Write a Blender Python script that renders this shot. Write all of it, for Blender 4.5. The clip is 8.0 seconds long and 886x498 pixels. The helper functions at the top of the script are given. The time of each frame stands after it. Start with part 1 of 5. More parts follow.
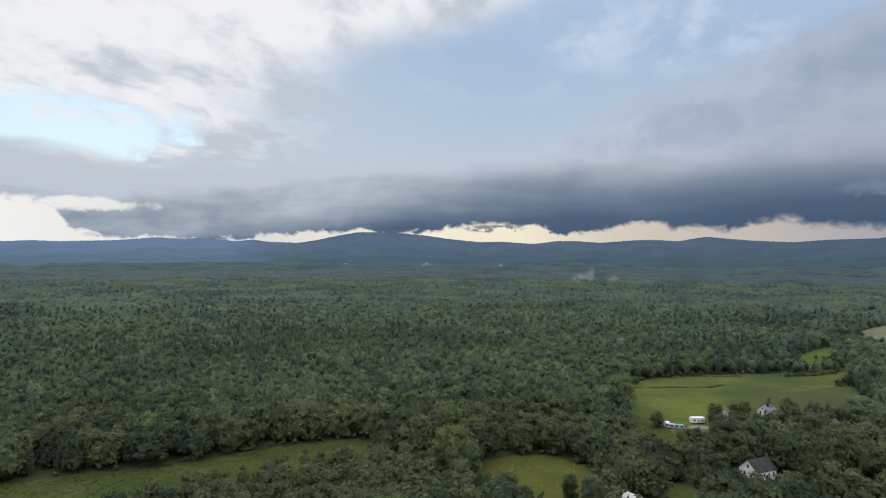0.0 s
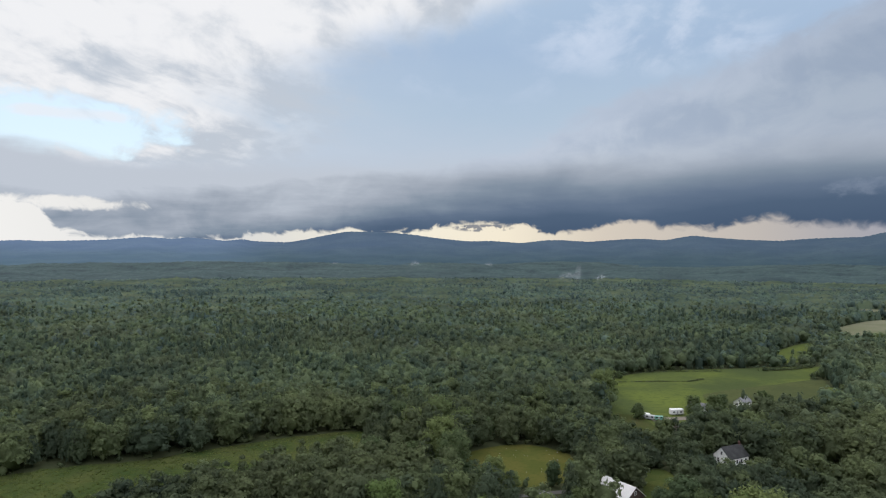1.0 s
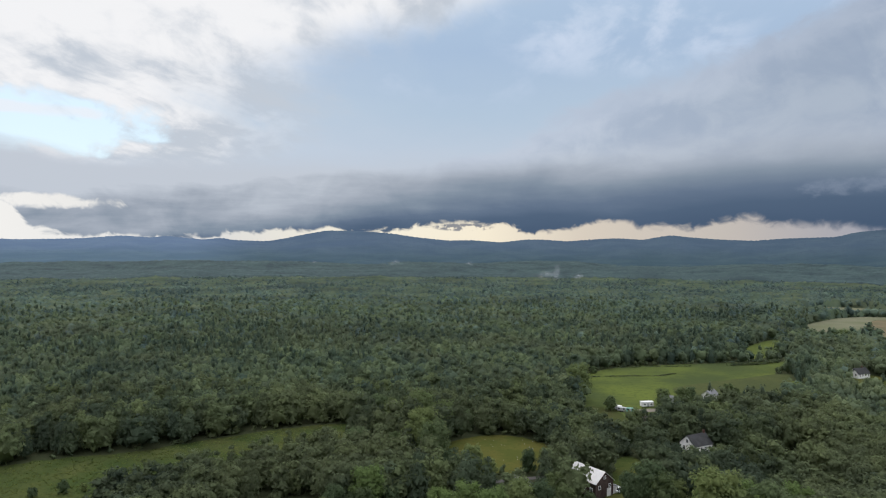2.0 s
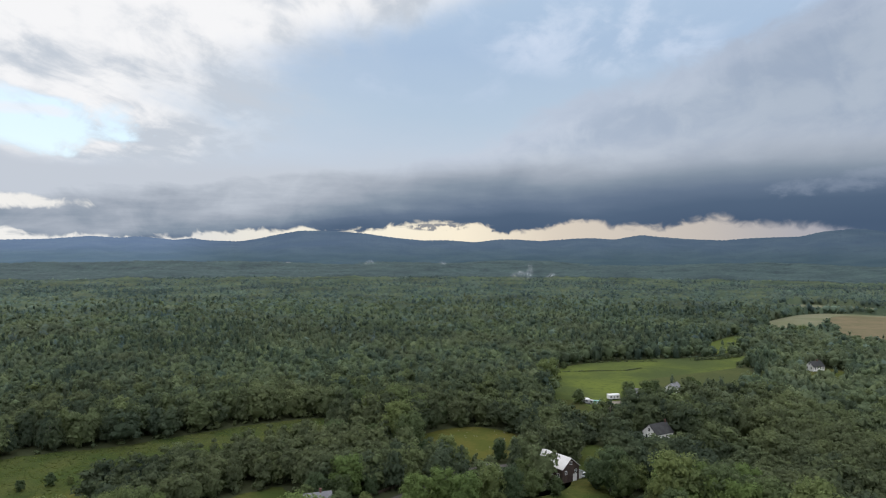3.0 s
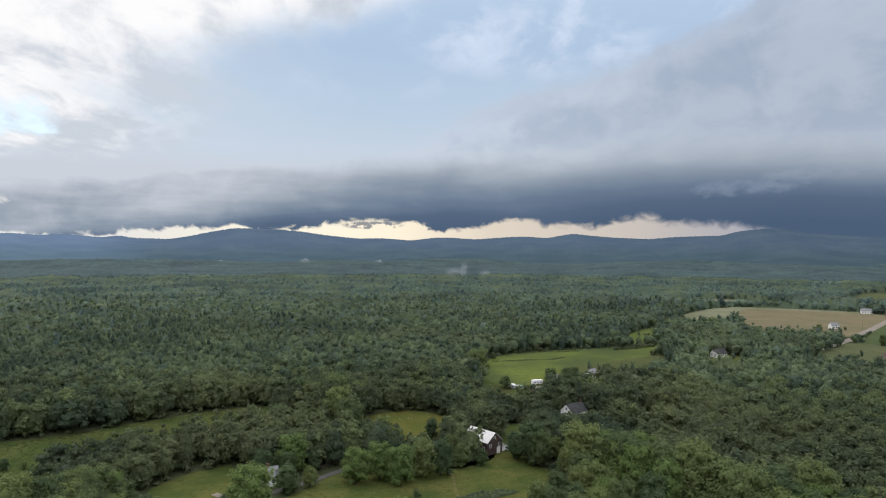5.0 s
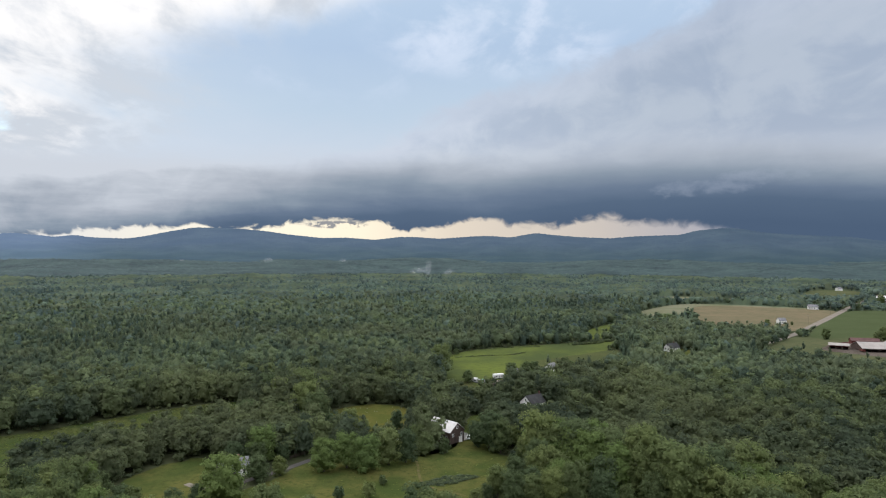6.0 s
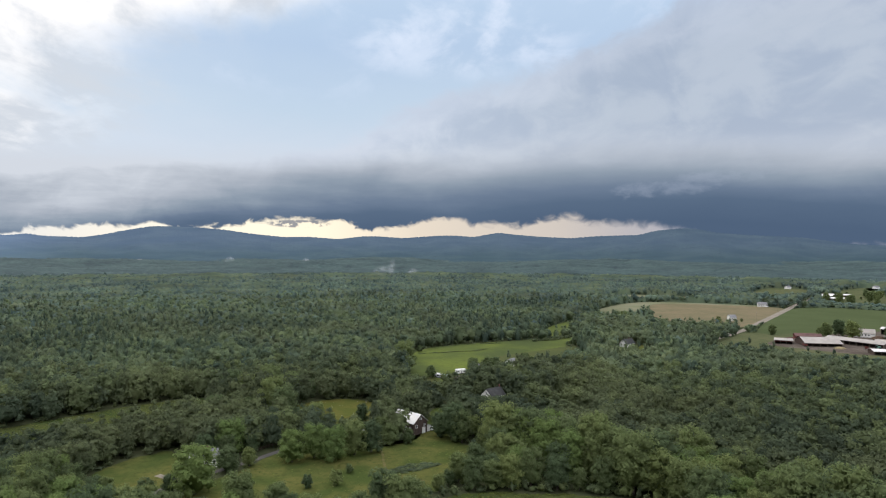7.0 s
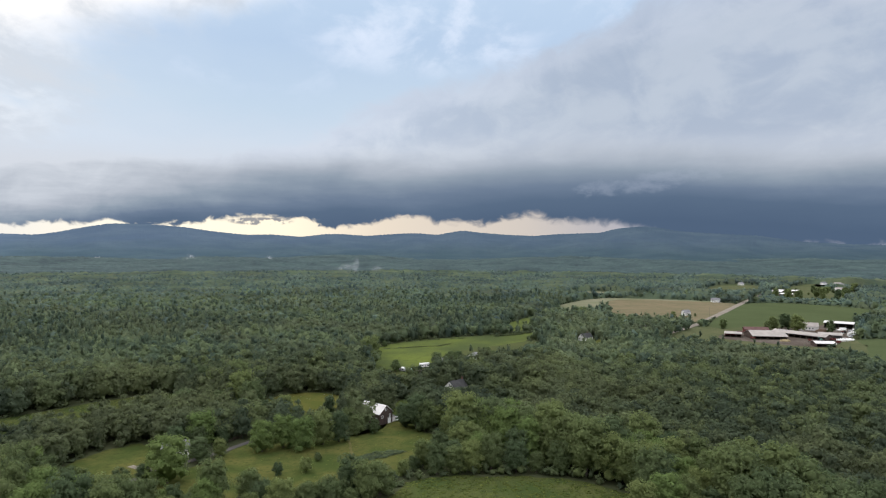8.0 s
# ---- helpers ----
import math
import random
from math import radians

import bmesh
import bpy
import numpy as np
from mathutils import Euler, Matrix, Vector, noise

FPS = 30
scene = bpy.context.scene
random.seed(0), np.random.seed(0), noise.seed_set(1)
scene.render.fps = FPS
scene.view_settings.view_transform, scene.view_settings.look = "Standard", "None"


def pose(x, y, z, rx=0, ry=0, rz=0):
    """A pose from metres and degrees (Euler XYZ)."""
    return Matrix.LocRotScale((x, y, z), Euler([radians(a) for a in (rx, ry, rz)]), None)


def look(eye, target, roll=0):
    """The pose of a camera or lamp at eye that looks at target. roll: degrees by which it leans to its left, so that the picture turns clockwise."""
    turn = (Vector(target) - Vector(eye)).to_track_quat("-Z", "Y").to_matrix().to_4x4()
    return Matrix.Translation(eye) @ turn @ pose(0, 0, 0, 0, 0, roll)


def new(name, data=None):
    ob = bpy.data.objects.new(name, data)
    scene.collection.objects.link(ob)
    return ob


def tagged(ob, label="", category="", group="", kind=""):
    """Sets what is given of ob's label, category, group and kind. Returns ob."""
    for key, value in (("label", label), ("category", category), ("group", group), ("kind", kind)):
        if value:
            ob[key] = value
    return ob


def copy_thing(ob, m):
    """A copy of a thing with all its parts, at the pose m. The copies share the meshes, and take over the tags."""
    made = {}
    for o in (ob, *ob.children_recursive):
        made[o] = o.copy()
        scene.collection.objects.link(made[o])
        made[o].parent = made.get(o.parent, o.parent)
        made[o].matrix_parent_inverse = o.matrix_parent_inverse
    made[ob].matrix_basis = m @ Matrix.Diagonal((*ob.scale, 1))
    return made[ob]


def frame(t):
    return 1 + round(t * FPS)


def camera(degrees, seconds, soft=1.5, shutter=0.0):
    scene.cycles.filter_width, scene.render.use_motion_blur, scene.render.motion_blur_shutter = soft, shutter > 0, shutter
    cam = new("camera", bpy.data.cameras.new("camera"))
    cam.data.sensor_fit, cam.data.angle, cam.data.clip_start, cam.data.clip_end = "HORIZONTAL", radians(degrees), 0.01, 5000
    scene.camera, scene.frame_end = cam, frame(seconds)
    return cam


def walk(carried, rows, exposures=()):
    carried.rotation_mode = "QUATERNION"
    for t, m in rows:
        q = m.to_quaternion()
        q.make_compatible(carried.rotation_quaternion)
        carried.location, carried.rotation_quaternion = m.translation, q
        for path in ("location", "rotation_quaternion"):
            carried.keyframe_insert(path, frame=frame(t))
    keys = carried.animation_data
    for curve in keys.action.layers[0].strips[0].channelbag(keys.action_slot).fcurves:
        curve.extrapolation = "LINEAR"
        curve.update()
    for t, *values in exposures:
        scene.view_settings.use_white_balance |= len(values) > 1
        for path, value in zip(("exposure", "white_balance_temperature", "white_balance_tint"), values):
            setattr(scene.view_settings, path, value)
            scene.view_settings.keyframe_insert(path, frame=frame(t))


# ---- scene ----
cam = camera(66.3, 8.0, soft=1.15)
PATH = [
    (0, (5.247, -6.153, 79.057), (4.757, -4.214, 79.06), 0.3),
    (0.5, (6.492, -11.951, 79.065), (6.009, -10.01, 79.067), 0.3),
    (1, (7.741, -17.716, 79.07), (7.283, -15.769, 79.071), 0.2),
    (1.5, (8.94, -23.441, 79.037), (8.508, -21.488, 79.036), 0.3),
    (3, (12.015, -40.64, 78.804), (11.689, -38.666, 78.803), 0.2),
    (3.5, (13.089, -46.491, 78.726), (12.802, -44.512, 78.723), 0.3),
    (4, (14.061, -52.449, 78.601), (13.819, -50.464, 78.598), 0.3),
    (4.5, (14.838, -58.366, 78.457), (14.648, -56.375, 78.453), 0.3),
    (5.8, (16.188, -73.549, 77.912), (16.132, -71.55, 77.905), 0.2),
    (6, (16.29, -75.843, 77.878), (16.256, -73.843, 77.871), 0.2),
    (6.5, (16.32, -81.496, 77.733), (16.341, -79.496, 77.727), 0.2),
    (7, (16.132, -87.212, 77.577), (16.206, -85.213, 77.569), 0.3),
    (7.5, (15.801, -93.017, 77.464), (15.924, -91.02, 77.453), 0.3),
    (8, (15.365, -98.874, 77.382), (15.545, -96.882, 77.368), 0.3),
]
EXPOSURES = [(0, 0.79, 6100, 13.6), (2, 0.83, 6150, 13.6), (4, 0.91, 6200, 13.8), (6, 1.02, 6260, 14), (8, 1.12, 6320, 14.2)]
walk(cam, [(t, look(e, g, r)) for t, e, g, r in PATH], EXPOSURES)

# ---- world: storm sky, one soft sun ----
SUN_AZ, SUN_EL = -42.0, 38.0


def lin(r, g, b):
    """Linear colour from 8-bit display values."""
    return tuple(((v / 255 + 0.055) / 1.055) ** 2.4 if v > 10 else v / 255 / 12.92 for v in (r, g, b)) + (1.0,)


class Nodes:
    """Short forms for building a node tree."""

    def __init__(self, tree, fresh=True):
        self.tree = tree
        if fresh:
            tree.nodes.clear()

    def add(self, kind):
        return self.tree.nodes.new(kind)

    def link(self, a, b):
        self.tree.links.new(a, b)

    def put(self, sock, v):
        if isinstance(v, bpy.types.NodeSocket):
            self.link(v, sock)
        elif v is not None:
            sock.default_value = v

    def math(self, op, a, b=None, c=None):
        n = self.add("ShaderNodeMath")
        n.operation = op
        for s, v in zip(n.inputs, (a, b, c)):
            self.put(s, v)
        return n.outputs[0]

    def step(self, v, lo, hi):
        n = self.add("ShaderNodeMapRange")
        n.interpolation_type = "SMOOTHSTEP"
        for k, w in (("Value", v), ("From Min", lo), ("From Max", hi)):
            self.put(n.inputs[k], w)
        return n.outputs[0]

    def remap(self, v, a, b, c, d):
        n = self.add("ShaderNodeMapRange")
        for k, w in (("Value", v), ("From Min", a), ("From Max", b), ("To Min", c), ("To Max", d)):
            self.put(n.inputs[k], w)
        return n.outputs[0]

    def mix(self, f, a, b, blend="MIX"):
        n = self.add("ShaderNodeMix")
        n.data_type, n.blend_type = "RGBA", blend
        self.put(n.inputs[0], f), self.put(n.inputs[6], a), self.put(n.inputs[7], b)
        return n.outputs[2]

    def noise(self, vec, scale, detail=4.0, rough=0.55, warp=0.0):
        n = self.add("ShaderNodeTexNoise")
        if vec is not None:
            self.link(vec, n.inputs["Vector"])
        n.inputs["Scale"].default_value, n.inputs["Detail"].default_value = scale, detail
        n.inputs["Roughness"].default_value, n.inputs["Distortion"].default_value = rough, warp
        return n.outputs["Fac"]

    def ramp(self, v, stops):
        n = self.add("ShaderNodeValToRGB")
        e = n.color_ramp.elements
        while len(e) < len(stops):
            e.new(0.5)
        for el, (p, c) in zip(e, stops):
            el.position, el.color = p, c
        self.put(n.inputs[0], v)
        return n.outputs[0]

    def curve(self, v, pairs):
        """A height along an angle, from (angle, height) pairs."""
        lo, hi = pairs[0][0], pairs[-1][0]
        low, top = min(h for _, h in pairs), max(h for _, h in pairs)
        stops = [((a - lo) / (hi - lo), ((h - low) / (top - low),) * 3 + (1.0,)) for a, h in pairs]
        return self.remap(self.ramp(self.remap(v, lo, hi, 0, 1), stops), 0, 1, low, top)

    def xyz(self, x, y, z=0.0):
        n = self.add("ShaderNodeCombineXYZ")
        for s, v in zip(n.inputs, (x, y, z)):
            self.put(s, v)
        return n.outputs[0]


def storm_sky():
    world = bpy.data.worlds.new("storm_sky")
    world.use_nodes = True
    scene.world = world
    k = Nodes(world.node_tree)
    sep = k.add("ShaderNodeSeparateXYZ")
    k.link(k.add("ShaderNodeTexCoord").outputs["Generated"], sep.inputs[0])
    az = k.math("MULTIPLY", k.math("ARCTAN2", sep.outputs[0], sep.outputs[1]), 57.2958)
    el = k.math("MULTIPLY", k.math("ARCSINE", sep.outputs[2]), 57.2958)
    flat = k.xyz(k.math("MULTIPLY", az, 0.1), k.math("MULTIPLY", el, 0.2))
    long = k.xyz(k.math("MULTIPLY", az, 0.05), k.math("MULTIPLY", el, 0.3), 3.0)
    big = k.math("SUBTRACT", k.noise(flat, 0.8, 5, 0.55), 0.5)
    mid = k.math("SUBTRACT", k.noise(flat, 2.4, 9, 0.6, 0.4), 0.5)
    fine = k.math("SUBTRACT", k.noise(flat, 9.0, 6, 0.6), 0.5)
    streak = k.math("SUBTRACT", k.noise(long, 1.6, 6, 0.55), 0.5)

    # cloud layers seen in perspective: their streets run away from the eye and meet at the horizon
    turn = k.math("MULTIPLY", k.math("ADD", az, 8.0), 0.0174533)
    reach = k.math("DIVIDE", 1.0, k.math("ADD", k.math("TANGENT", k.math("MULTIPLY", k.math("MAXIMUM", el, 0.0), 0.0174533)), 0.13))
    sheet = k.xyz(k.math("MULTIPLY", k.math("SINE", turn), reach), k.math("MULTIPLY", k.math("MULTIPLY", k.math("COSINE", turn), reach), 0.55), 11.0)
    puff = k.math("SUBTRACT", k.noise(sheet, 1.5, 9, 0.56, 0.35), 0.5)
    lump = k.math("SUBTRACT", k.noise(sheet, 4.2, 8, 0.58, 0.3), 0.5)
    even = k.xyz(k.math("MULTIPLY", az, 0.1), k.math("MULTIPLY", el, 0.13), 11.0)
    curl = k.math("SUBTRACT", k.noise(even, 2.2, 9, 0.56, 0.5), 0.5)

    def shift(v, *terms):
        for n, w in terms:
            v = k.math("MULTIPLY_ADD", n, w, v)
        return v

    clear = k.add("ShaderNodeTexSky")
    clear.sky_type, clear.sun_disc = "NISHITA", False
    clear.sun_elevation, clear.sun_rotation = radians(SUN_EL), radians(SUN_AZ)
    blue = k.mix(1.0, clear.outputs[0], (0.1, 0.1, 0.1, 1), "MULTIPLY")
    blue = k.mix(0.55, blue, lin(205, 238, 246))

    # high veil of thin cloud
    e01 = k.math("DIVIDE", shift(el, (puff, 3.0), (lump, 1.0)), 40.0)
    veil = k.ramp(e01, [(0.0, lin(196, 205, 212)), (0.2, lin(194, 206, 215)), (0.28, lin(183, 201, 214)),
                        (0.4, lin(172, 193, 213)), (0.55, lin(180, 201, 219)), (1.0, lin(214, 223, 231))])
    # it thins to white on the side of the sun
    veil = k.mix(k.math("MULTIPLY", k.step(shift(az, (puff, 12.0)), -8.0, -30.0), 0.3), veil, lin(206, 216, 223))
    wool = k.math("MULTIPLY", k.step(shift(lump, (puff, 0.9)), 0.0, 0.26), k.step(el, 10.0, 19.0))
    veil = k.mix(k.math("MULTIPLY", wool, 0.55), veil, lin(220, 228, 238))
    patch = k.math("ADD", k.math("POWER", k.math("DIVIDE", k.math("SUBTRACT", az, 3.0), 10.0), 2.0), k.math("POWER", k.math("DIVIDE", k.math("SUBTRACT", el, 17.3), 3.2), 2.0))
    fleece = k.math("MULTIPLY", k.step(shift(patch, (puff, 2.0)), 1.4, 0.2), k.step(shift(lump, (curl, 0.8)), -0.12, 0.16))
    veil = k.mix(k.math("MULTIPLY", fleece, 0.5), veil, lin(216, 226, 236))
    # grey bank leaning up towards the rain
    line = k.math("SUBTRACT", k.math("SUBTRACT", el, 9.0), k.math("MULTIPLY", k.math("ADD", az, 6.0), 0.345))
    lean = shift(line, (puff, 4.0), (lump, 2.0), (curl, 5.0))
    bank = k.math("MULTIPLY", k.step(lean, 0.9, -0.9), k.step(el, 38.0, 16.0))
    grey = k.mix(k.step(shift(puff, (curl, 1.1), (lump, 0.3)), -0.18, 0.2), lin(172, 184, 197), lin(192, 201, 208))
    grey = k.mix(k.math("MULTIPLY", k.step(lean, -3.5, -0.6), 0.5), grey, lin(202, 210, 219))
    grey = k.mix(1.0, grey, k.ramp(k.remap(az, -10, 40, 0, 1), [(0.2, (1, 1, 1, 1)), (0.55, (0.80, 0.815, 0.84, 1)), (1.0, (0.82, 0.83, 0.855, 1))]), "MULTIPLY")
    veil = k.mix(k.math("MULTIPLY", bank, 0.85), veil, grey)
    # the overcast is brightest overhead
    behind = k.math("MULTIPLY", k.step(k.math("ABSOLUTE", az), 75.0, 125.0), k.step(el, 2.0, 24.0))
    veil = k.mix(k.math("MAXIMUM", k.step(el, 25.0, 60.0), behind), veil, (1.82, 1.86, 1.93, 1))
    # sunlit cumulus with a torn edge
    edge = k.curve(el, [(0, -34), (7, -31), (9.5, -26), (12, -27), (14, -26), (16, -21), (18, -14), (20, -8.5), (25, 0), (40, 10)])
    white = k.step(k.math("SUBTRACT", shift(az, (big, 6.0), (puff, 26.0), (lump, 12.0)), edge), 5.0, -6.0)
    white = k.math("MULTIPLY", white, k.math("MULTIPLY", k.step(shift(el, (mid, 3.0)), 5.6, 7.2), k.step(el, 50.0, 30.0)))
    tone = k.mix(k.step(shift(puff, (lump, 0.75), (curl, 0.45)), -0.13, 0.16), lin(198, 205, 209), lin(247, 246, 240))
    sky = k.mix(white, veil, tone)
    # the hole of clear sky
    hole = k.math("ADD", k.math("POWER", k.math("DIVIDE", k.math("ADD", az, 46.0), 12.0), 2.0),
                  k.math("POWER", k.math("DIVIDE", k.math("SUBTRACT", el, 9.4), 2.5), 2.0))
    sky = k.mix(k.step(shift(hole, (curl, 4.2), (lump, 1.6)), 1.25, 0.35), sky, blue)
    band = k.math("ADD", k.math("POWER", k.math("DIVIDE", k.math("ADD", az, 42.0), 4.5), 2.0), k.math("POWER", k.math("DIVIDE", k.math("SUBTRACT", el, 9.9), 0.5), 2.0))
    sky = k.mix(k.math("MULTIPLY", k.step(shift(band, (curl, 4.0), (lump, 2.0)), 1.3, 0.1), 0.8), sky, lin(240, 243, 242))
    # shelf cloud
    top = k.curve(az, [(-60, 7.2), (-46, 7.3), (-38, 6.4), (-25, 6.8), (0, 7.3), (20, 7.9), (40, 7.2)])
    soft = k.curve(az, [(-60, 0.7), (-34, 0.85), (-22, 1.5), (10, 2.0), (40, 2.0)])
    rise = k.math("DIVIDE", k.math("SUBTRACT", shift(el, (big, 1.4), (streak, 2.2), (curl, 1.1)), top), soft)
    pale = k.math("SUBTRACT", k.math("MULTIPLY", k.step(az, -4.0, -36.0), 1.15), k.math("MULTIPLY", k.math("MULTIPLY", k.step(az, 0.0, 14.0), k.step(az, 36.0, 22.0)), 0.36))
    body = k.ramp(k.math("DIVIDE", k.math("MULTIPLY_ADD", pale, k.math("MULTIPLY_ADD", curl, 2.6, k.math("MULTIPLY_ADD", streak, 3.0, 3.1)), shift(el, (big, 1.0), (streak, 2.0), (curl, 0.9))), 10.0),
                  [(0.1, lin(74, 92, 113)), (0.27, lin(83, 101, 121)), (0.38, lin(102, 118, 136)), (0.5, lin(134, 147, 158)),
                   (0.62, lin(164, 172, 179)), (0.8, lin(198, 204, 208))])
    sky = k.mix(k.step(rise, 1.0, -1.0), sky, body)
    wisp = k.math("ADD", k.math("POWER", k.math("DIVIDE", k.math("SUBTRACT", az, 23.0), 6.0), 2.0),
                  k.math("POWER", k.math("DIVIDE", k.math("SUBTRACT", el, k.math("MULTIPLY_ADD", az, 0.12, 2.4)), 0.7), 2.0))
    sky = k.mix(k.math("MULTIPLY", k.step(shift(wisp, (mid, 7.0), (fine, 4.0)), 1.6, -0.8), 0.3), sky, lin(160, 170, 183))
    # bright strip under the ragged cloud base
    base = k.curve(az, [(-60, 3.6), (-44.4, 3.5), (-42.8, 1.4), (-41, 0.95), (-31, 0.8), (-28.8, 1.3), (-24.7, 1.5), (-21.4, 1.65), (-19, 1.3), (-16, 1.5), (-14.5, 1.72), (-12.8, 2.1), (-8.7, 2.25), (-6.3, 2.1), (-4.3, 1.35),
                        (-1.6, 1.6), (0.1, 1.95), (1.3, 2.4), (3.1, 2.4), (4.8, 1.88), (8.3, 1.8), (10.5, 2.1), (12.5, 2.6), (14, 2.3), (16, 1.9), (19.3, 1.85), (21.5, 1.4), (24.5, 0.4), (60, -0.8)])
    rag = k.math("SUBTRACT", k.noise(k.xyz(k.math("MULTIPLY", az, 0.62), k.math("MULTIPLY", el, 0.8), 2.0), 1.2, 8, 0.57, 0.7), 0.5)
    veilwide = k.curve(az, [(-60, 1.0), (-2, 1.0), (6, 1.9), (18, 2.6), (60, 2.6)])
    gap = k.step(k.math("DIVIDE", k.math("SUBTRACT", shift(el, (rag, 1.5)), base), veilwide), 0.16, -0.2)
    slot = k.math("ADD", k.math("POWER", k.math("DIVIDE", k.math("ADD", az, 44.0), 6.0), 2.0),
                  k.math("POWER", k.math("DIVIDE", k.math("SUBTRACT", el, 3.3), 0.55), 2.0))
    gap = k.math("MAXIMUM", gap, k.step(shift(slot, (rag, 3.4), (curl, 2.5)), 1.4, 0.2))
    glow = k.ramp(k.remap(az, -60, 40, 0, 1), [(0.1, lin(252, 249, 238)), (0.3, lin(226, 224, 214)), (0.44, lin(250, 241, 214)), (0.52, lin(250, 238, 208)),
                                                (0.6, lin(219, 207, 186)), (0.72, lin(196, 188, 176)), (0.82, lin(160, 162, 170))])
    shred = k.math("ADD", k.math("POWER", k.math("DIVIDE", k.math("ADD", az, 9.9), 2.6), 2.0), k.math("POWER", k.math("DIVIDE", k.math("SUBTRACT", el, 1.8), 0.34), 2.0))
    shred = k.math("MULTIPLY", k.step(shred, 1.2, 0.5), k.step(k.noise(k.xyz(az, k.math("MULTIPLY", el, 1.3), 7.0), 1.5, 5, 0.6), 0.44, 0.53))
    glow = k.mix(k.math("MULTIPLY", shred, 0.8), glow, lin(96, 106, 122))
    sky = k.mix(gap, sky, glow)
    out, back = k.add("ShaderNodeOutputWorld"), k.add("ShaderNodeBackground")
    k.link(sky, back.inputs[0]), k.link(back.outputs[0], out.inputs[0])
    back.inputs[1].default_value = 0.55


storm_sky()
sun = new("sun", bpy.data.lights.new("sun", "SUN"))
sun.data.energy, sun.data.angle, sun.data.color = 0.8, radians(45), (1.0, 0.95, 0.86)
sun.matrix_world = look((0, 0, 0), (-math.sin(radians(SUN_AZ)) * math.cos(radians(SUN_EL)), -math.cos(radians(SUN_AZ)) * math.cos(radians(SUN_EL)), -math.sin(radians(SUN_EL))))


# ---- materials ----
def material(name, build, rough=0.9, bump=0.0, bump_scale=1.0, translucent=0.0, metal=0.0, gloss=0.25, sheen=0.0):
    """A material whose colour comes from build(nodes, position)."""
    m = bpy.data.materials.new(name)
    m.use_nodes = True
    k = Nodes(m.node_tree)
    pos = k.add("ShaderNodeTexCoord").outputs["Object"]
    b, out = k.add("ShaderNodeBsdfPrincipled"), k.add("ShaderNodeOutputMaterial")
    colour = build(k, pos)
    k.put(b.inputs["Base Color"], colour)
    b.inputs["Roughness"].default_value, b.inputs["Metallic"].default_value = rough, metal
    b.inputs["Specular IOR Level"].default_value = gloss
    b.inputs["Sheen Weight"].default_value, b.inputs["Sheen Roughness"].default_value = sheen, 0.5
    if bump:
        n = k.add("ShaderNodeBump")
        n.inputs["Distance"].default_value, n.inputs["Strength"].default_value = bump, 0.8
        k.link(k.noise(pos, bump_scale, 6, 0.6), n.inputs["Height"])
        k.link(n.outputs[0], b.inputs["Normal"])
    if translucent:
        t, mix = k.add("ShaderNodeBsdfTranslucent"), k.add("ShaderNodeMixShader")
        k.put(t.inputs[0], colour)
        mix.inputs[0].default_value = translucent
        k.link(b.outputs[0], mix.inputs[1]), k.link(t.outputs[0], mix.inputs[2]), k.link(mix.outputs[0], out.inputs[0])
    else:
        k.link(b.outputs[0], out.inputs[0])
    return m


def two_tone(a, b, scale, fine=None, c=None, fine_scale=1.0):
    """Two colours in soft patches, a third in grains."""
    def build(k, pos):
        col = k.mix(k.step(k.noise(pos, scale, 5, 0.6), 0.35, 0.65), (*a, 1), (*b, 1))
        if c:
            col = k.mix(k.math("MULTIPLY", k.step(k.noise(pos, fine_scale, 4, 0.65), 0.48, 0.66), fine), col, (*c, 1))
        return col
    return build


def dapple(k, pos, col, much=0.28):
    """Leaf-sized light and dark, and a small difference from clump to clump."""
    v = k.remap(k.add("ShaderNodeNewGeometry").outputs["Random Per Island"], 0, 1, 1 - much, 1 + much)
    g = k.remap(k.noise(pos, 1.7, 4, 0.75), 0.3, 0.7, 1 - much * 1.1, 1 + much * 1.1)
    v = k.math("MULTIPLY", v, g)
    return k.mix(1.0, col, k.xyz(v, v, v), "MULTIPLY")


def leaves(dark, light, warm, much=0.28):
    """Foliage: each tree has its tint, whole stands differ slowly."""
    def build(k, pos):
        tint = k.add("ShaderNodeAttribute")
        tint.attribute_name = "tint"
        col = k.mix(tint.outputs["Fac"], (*dark, 1), (*light, 1))
        col = k.mix(k.math("MULTIPLY", k.step(k.noise(pos, 0.014, 5), 0.46, 0.62), 0.65), col, (*warm, 1))
        stand = k.remap(k.noise(pos, 0.009, 4, 0.6), 0.35, 0.65, 0.74, 1.2)
        col = k.mix(1.0, col, k.xyz(stand, stand, k.math("MULTIPLY_ADD", stand, 0.8, 0.2)), "MULTIPLY")
        return dapple(k, pos, col, much)
    return build


def own_leaves(dark, light):
    """Foliage of a tree that stands by itself."""
    def build(k, pos):
        return dapple(k, pos, k.mix(k.add("ShaderNodeObjectInfo").outputs["Random"], (*dark, 1), (*light, 1)), 0.15)
    return build


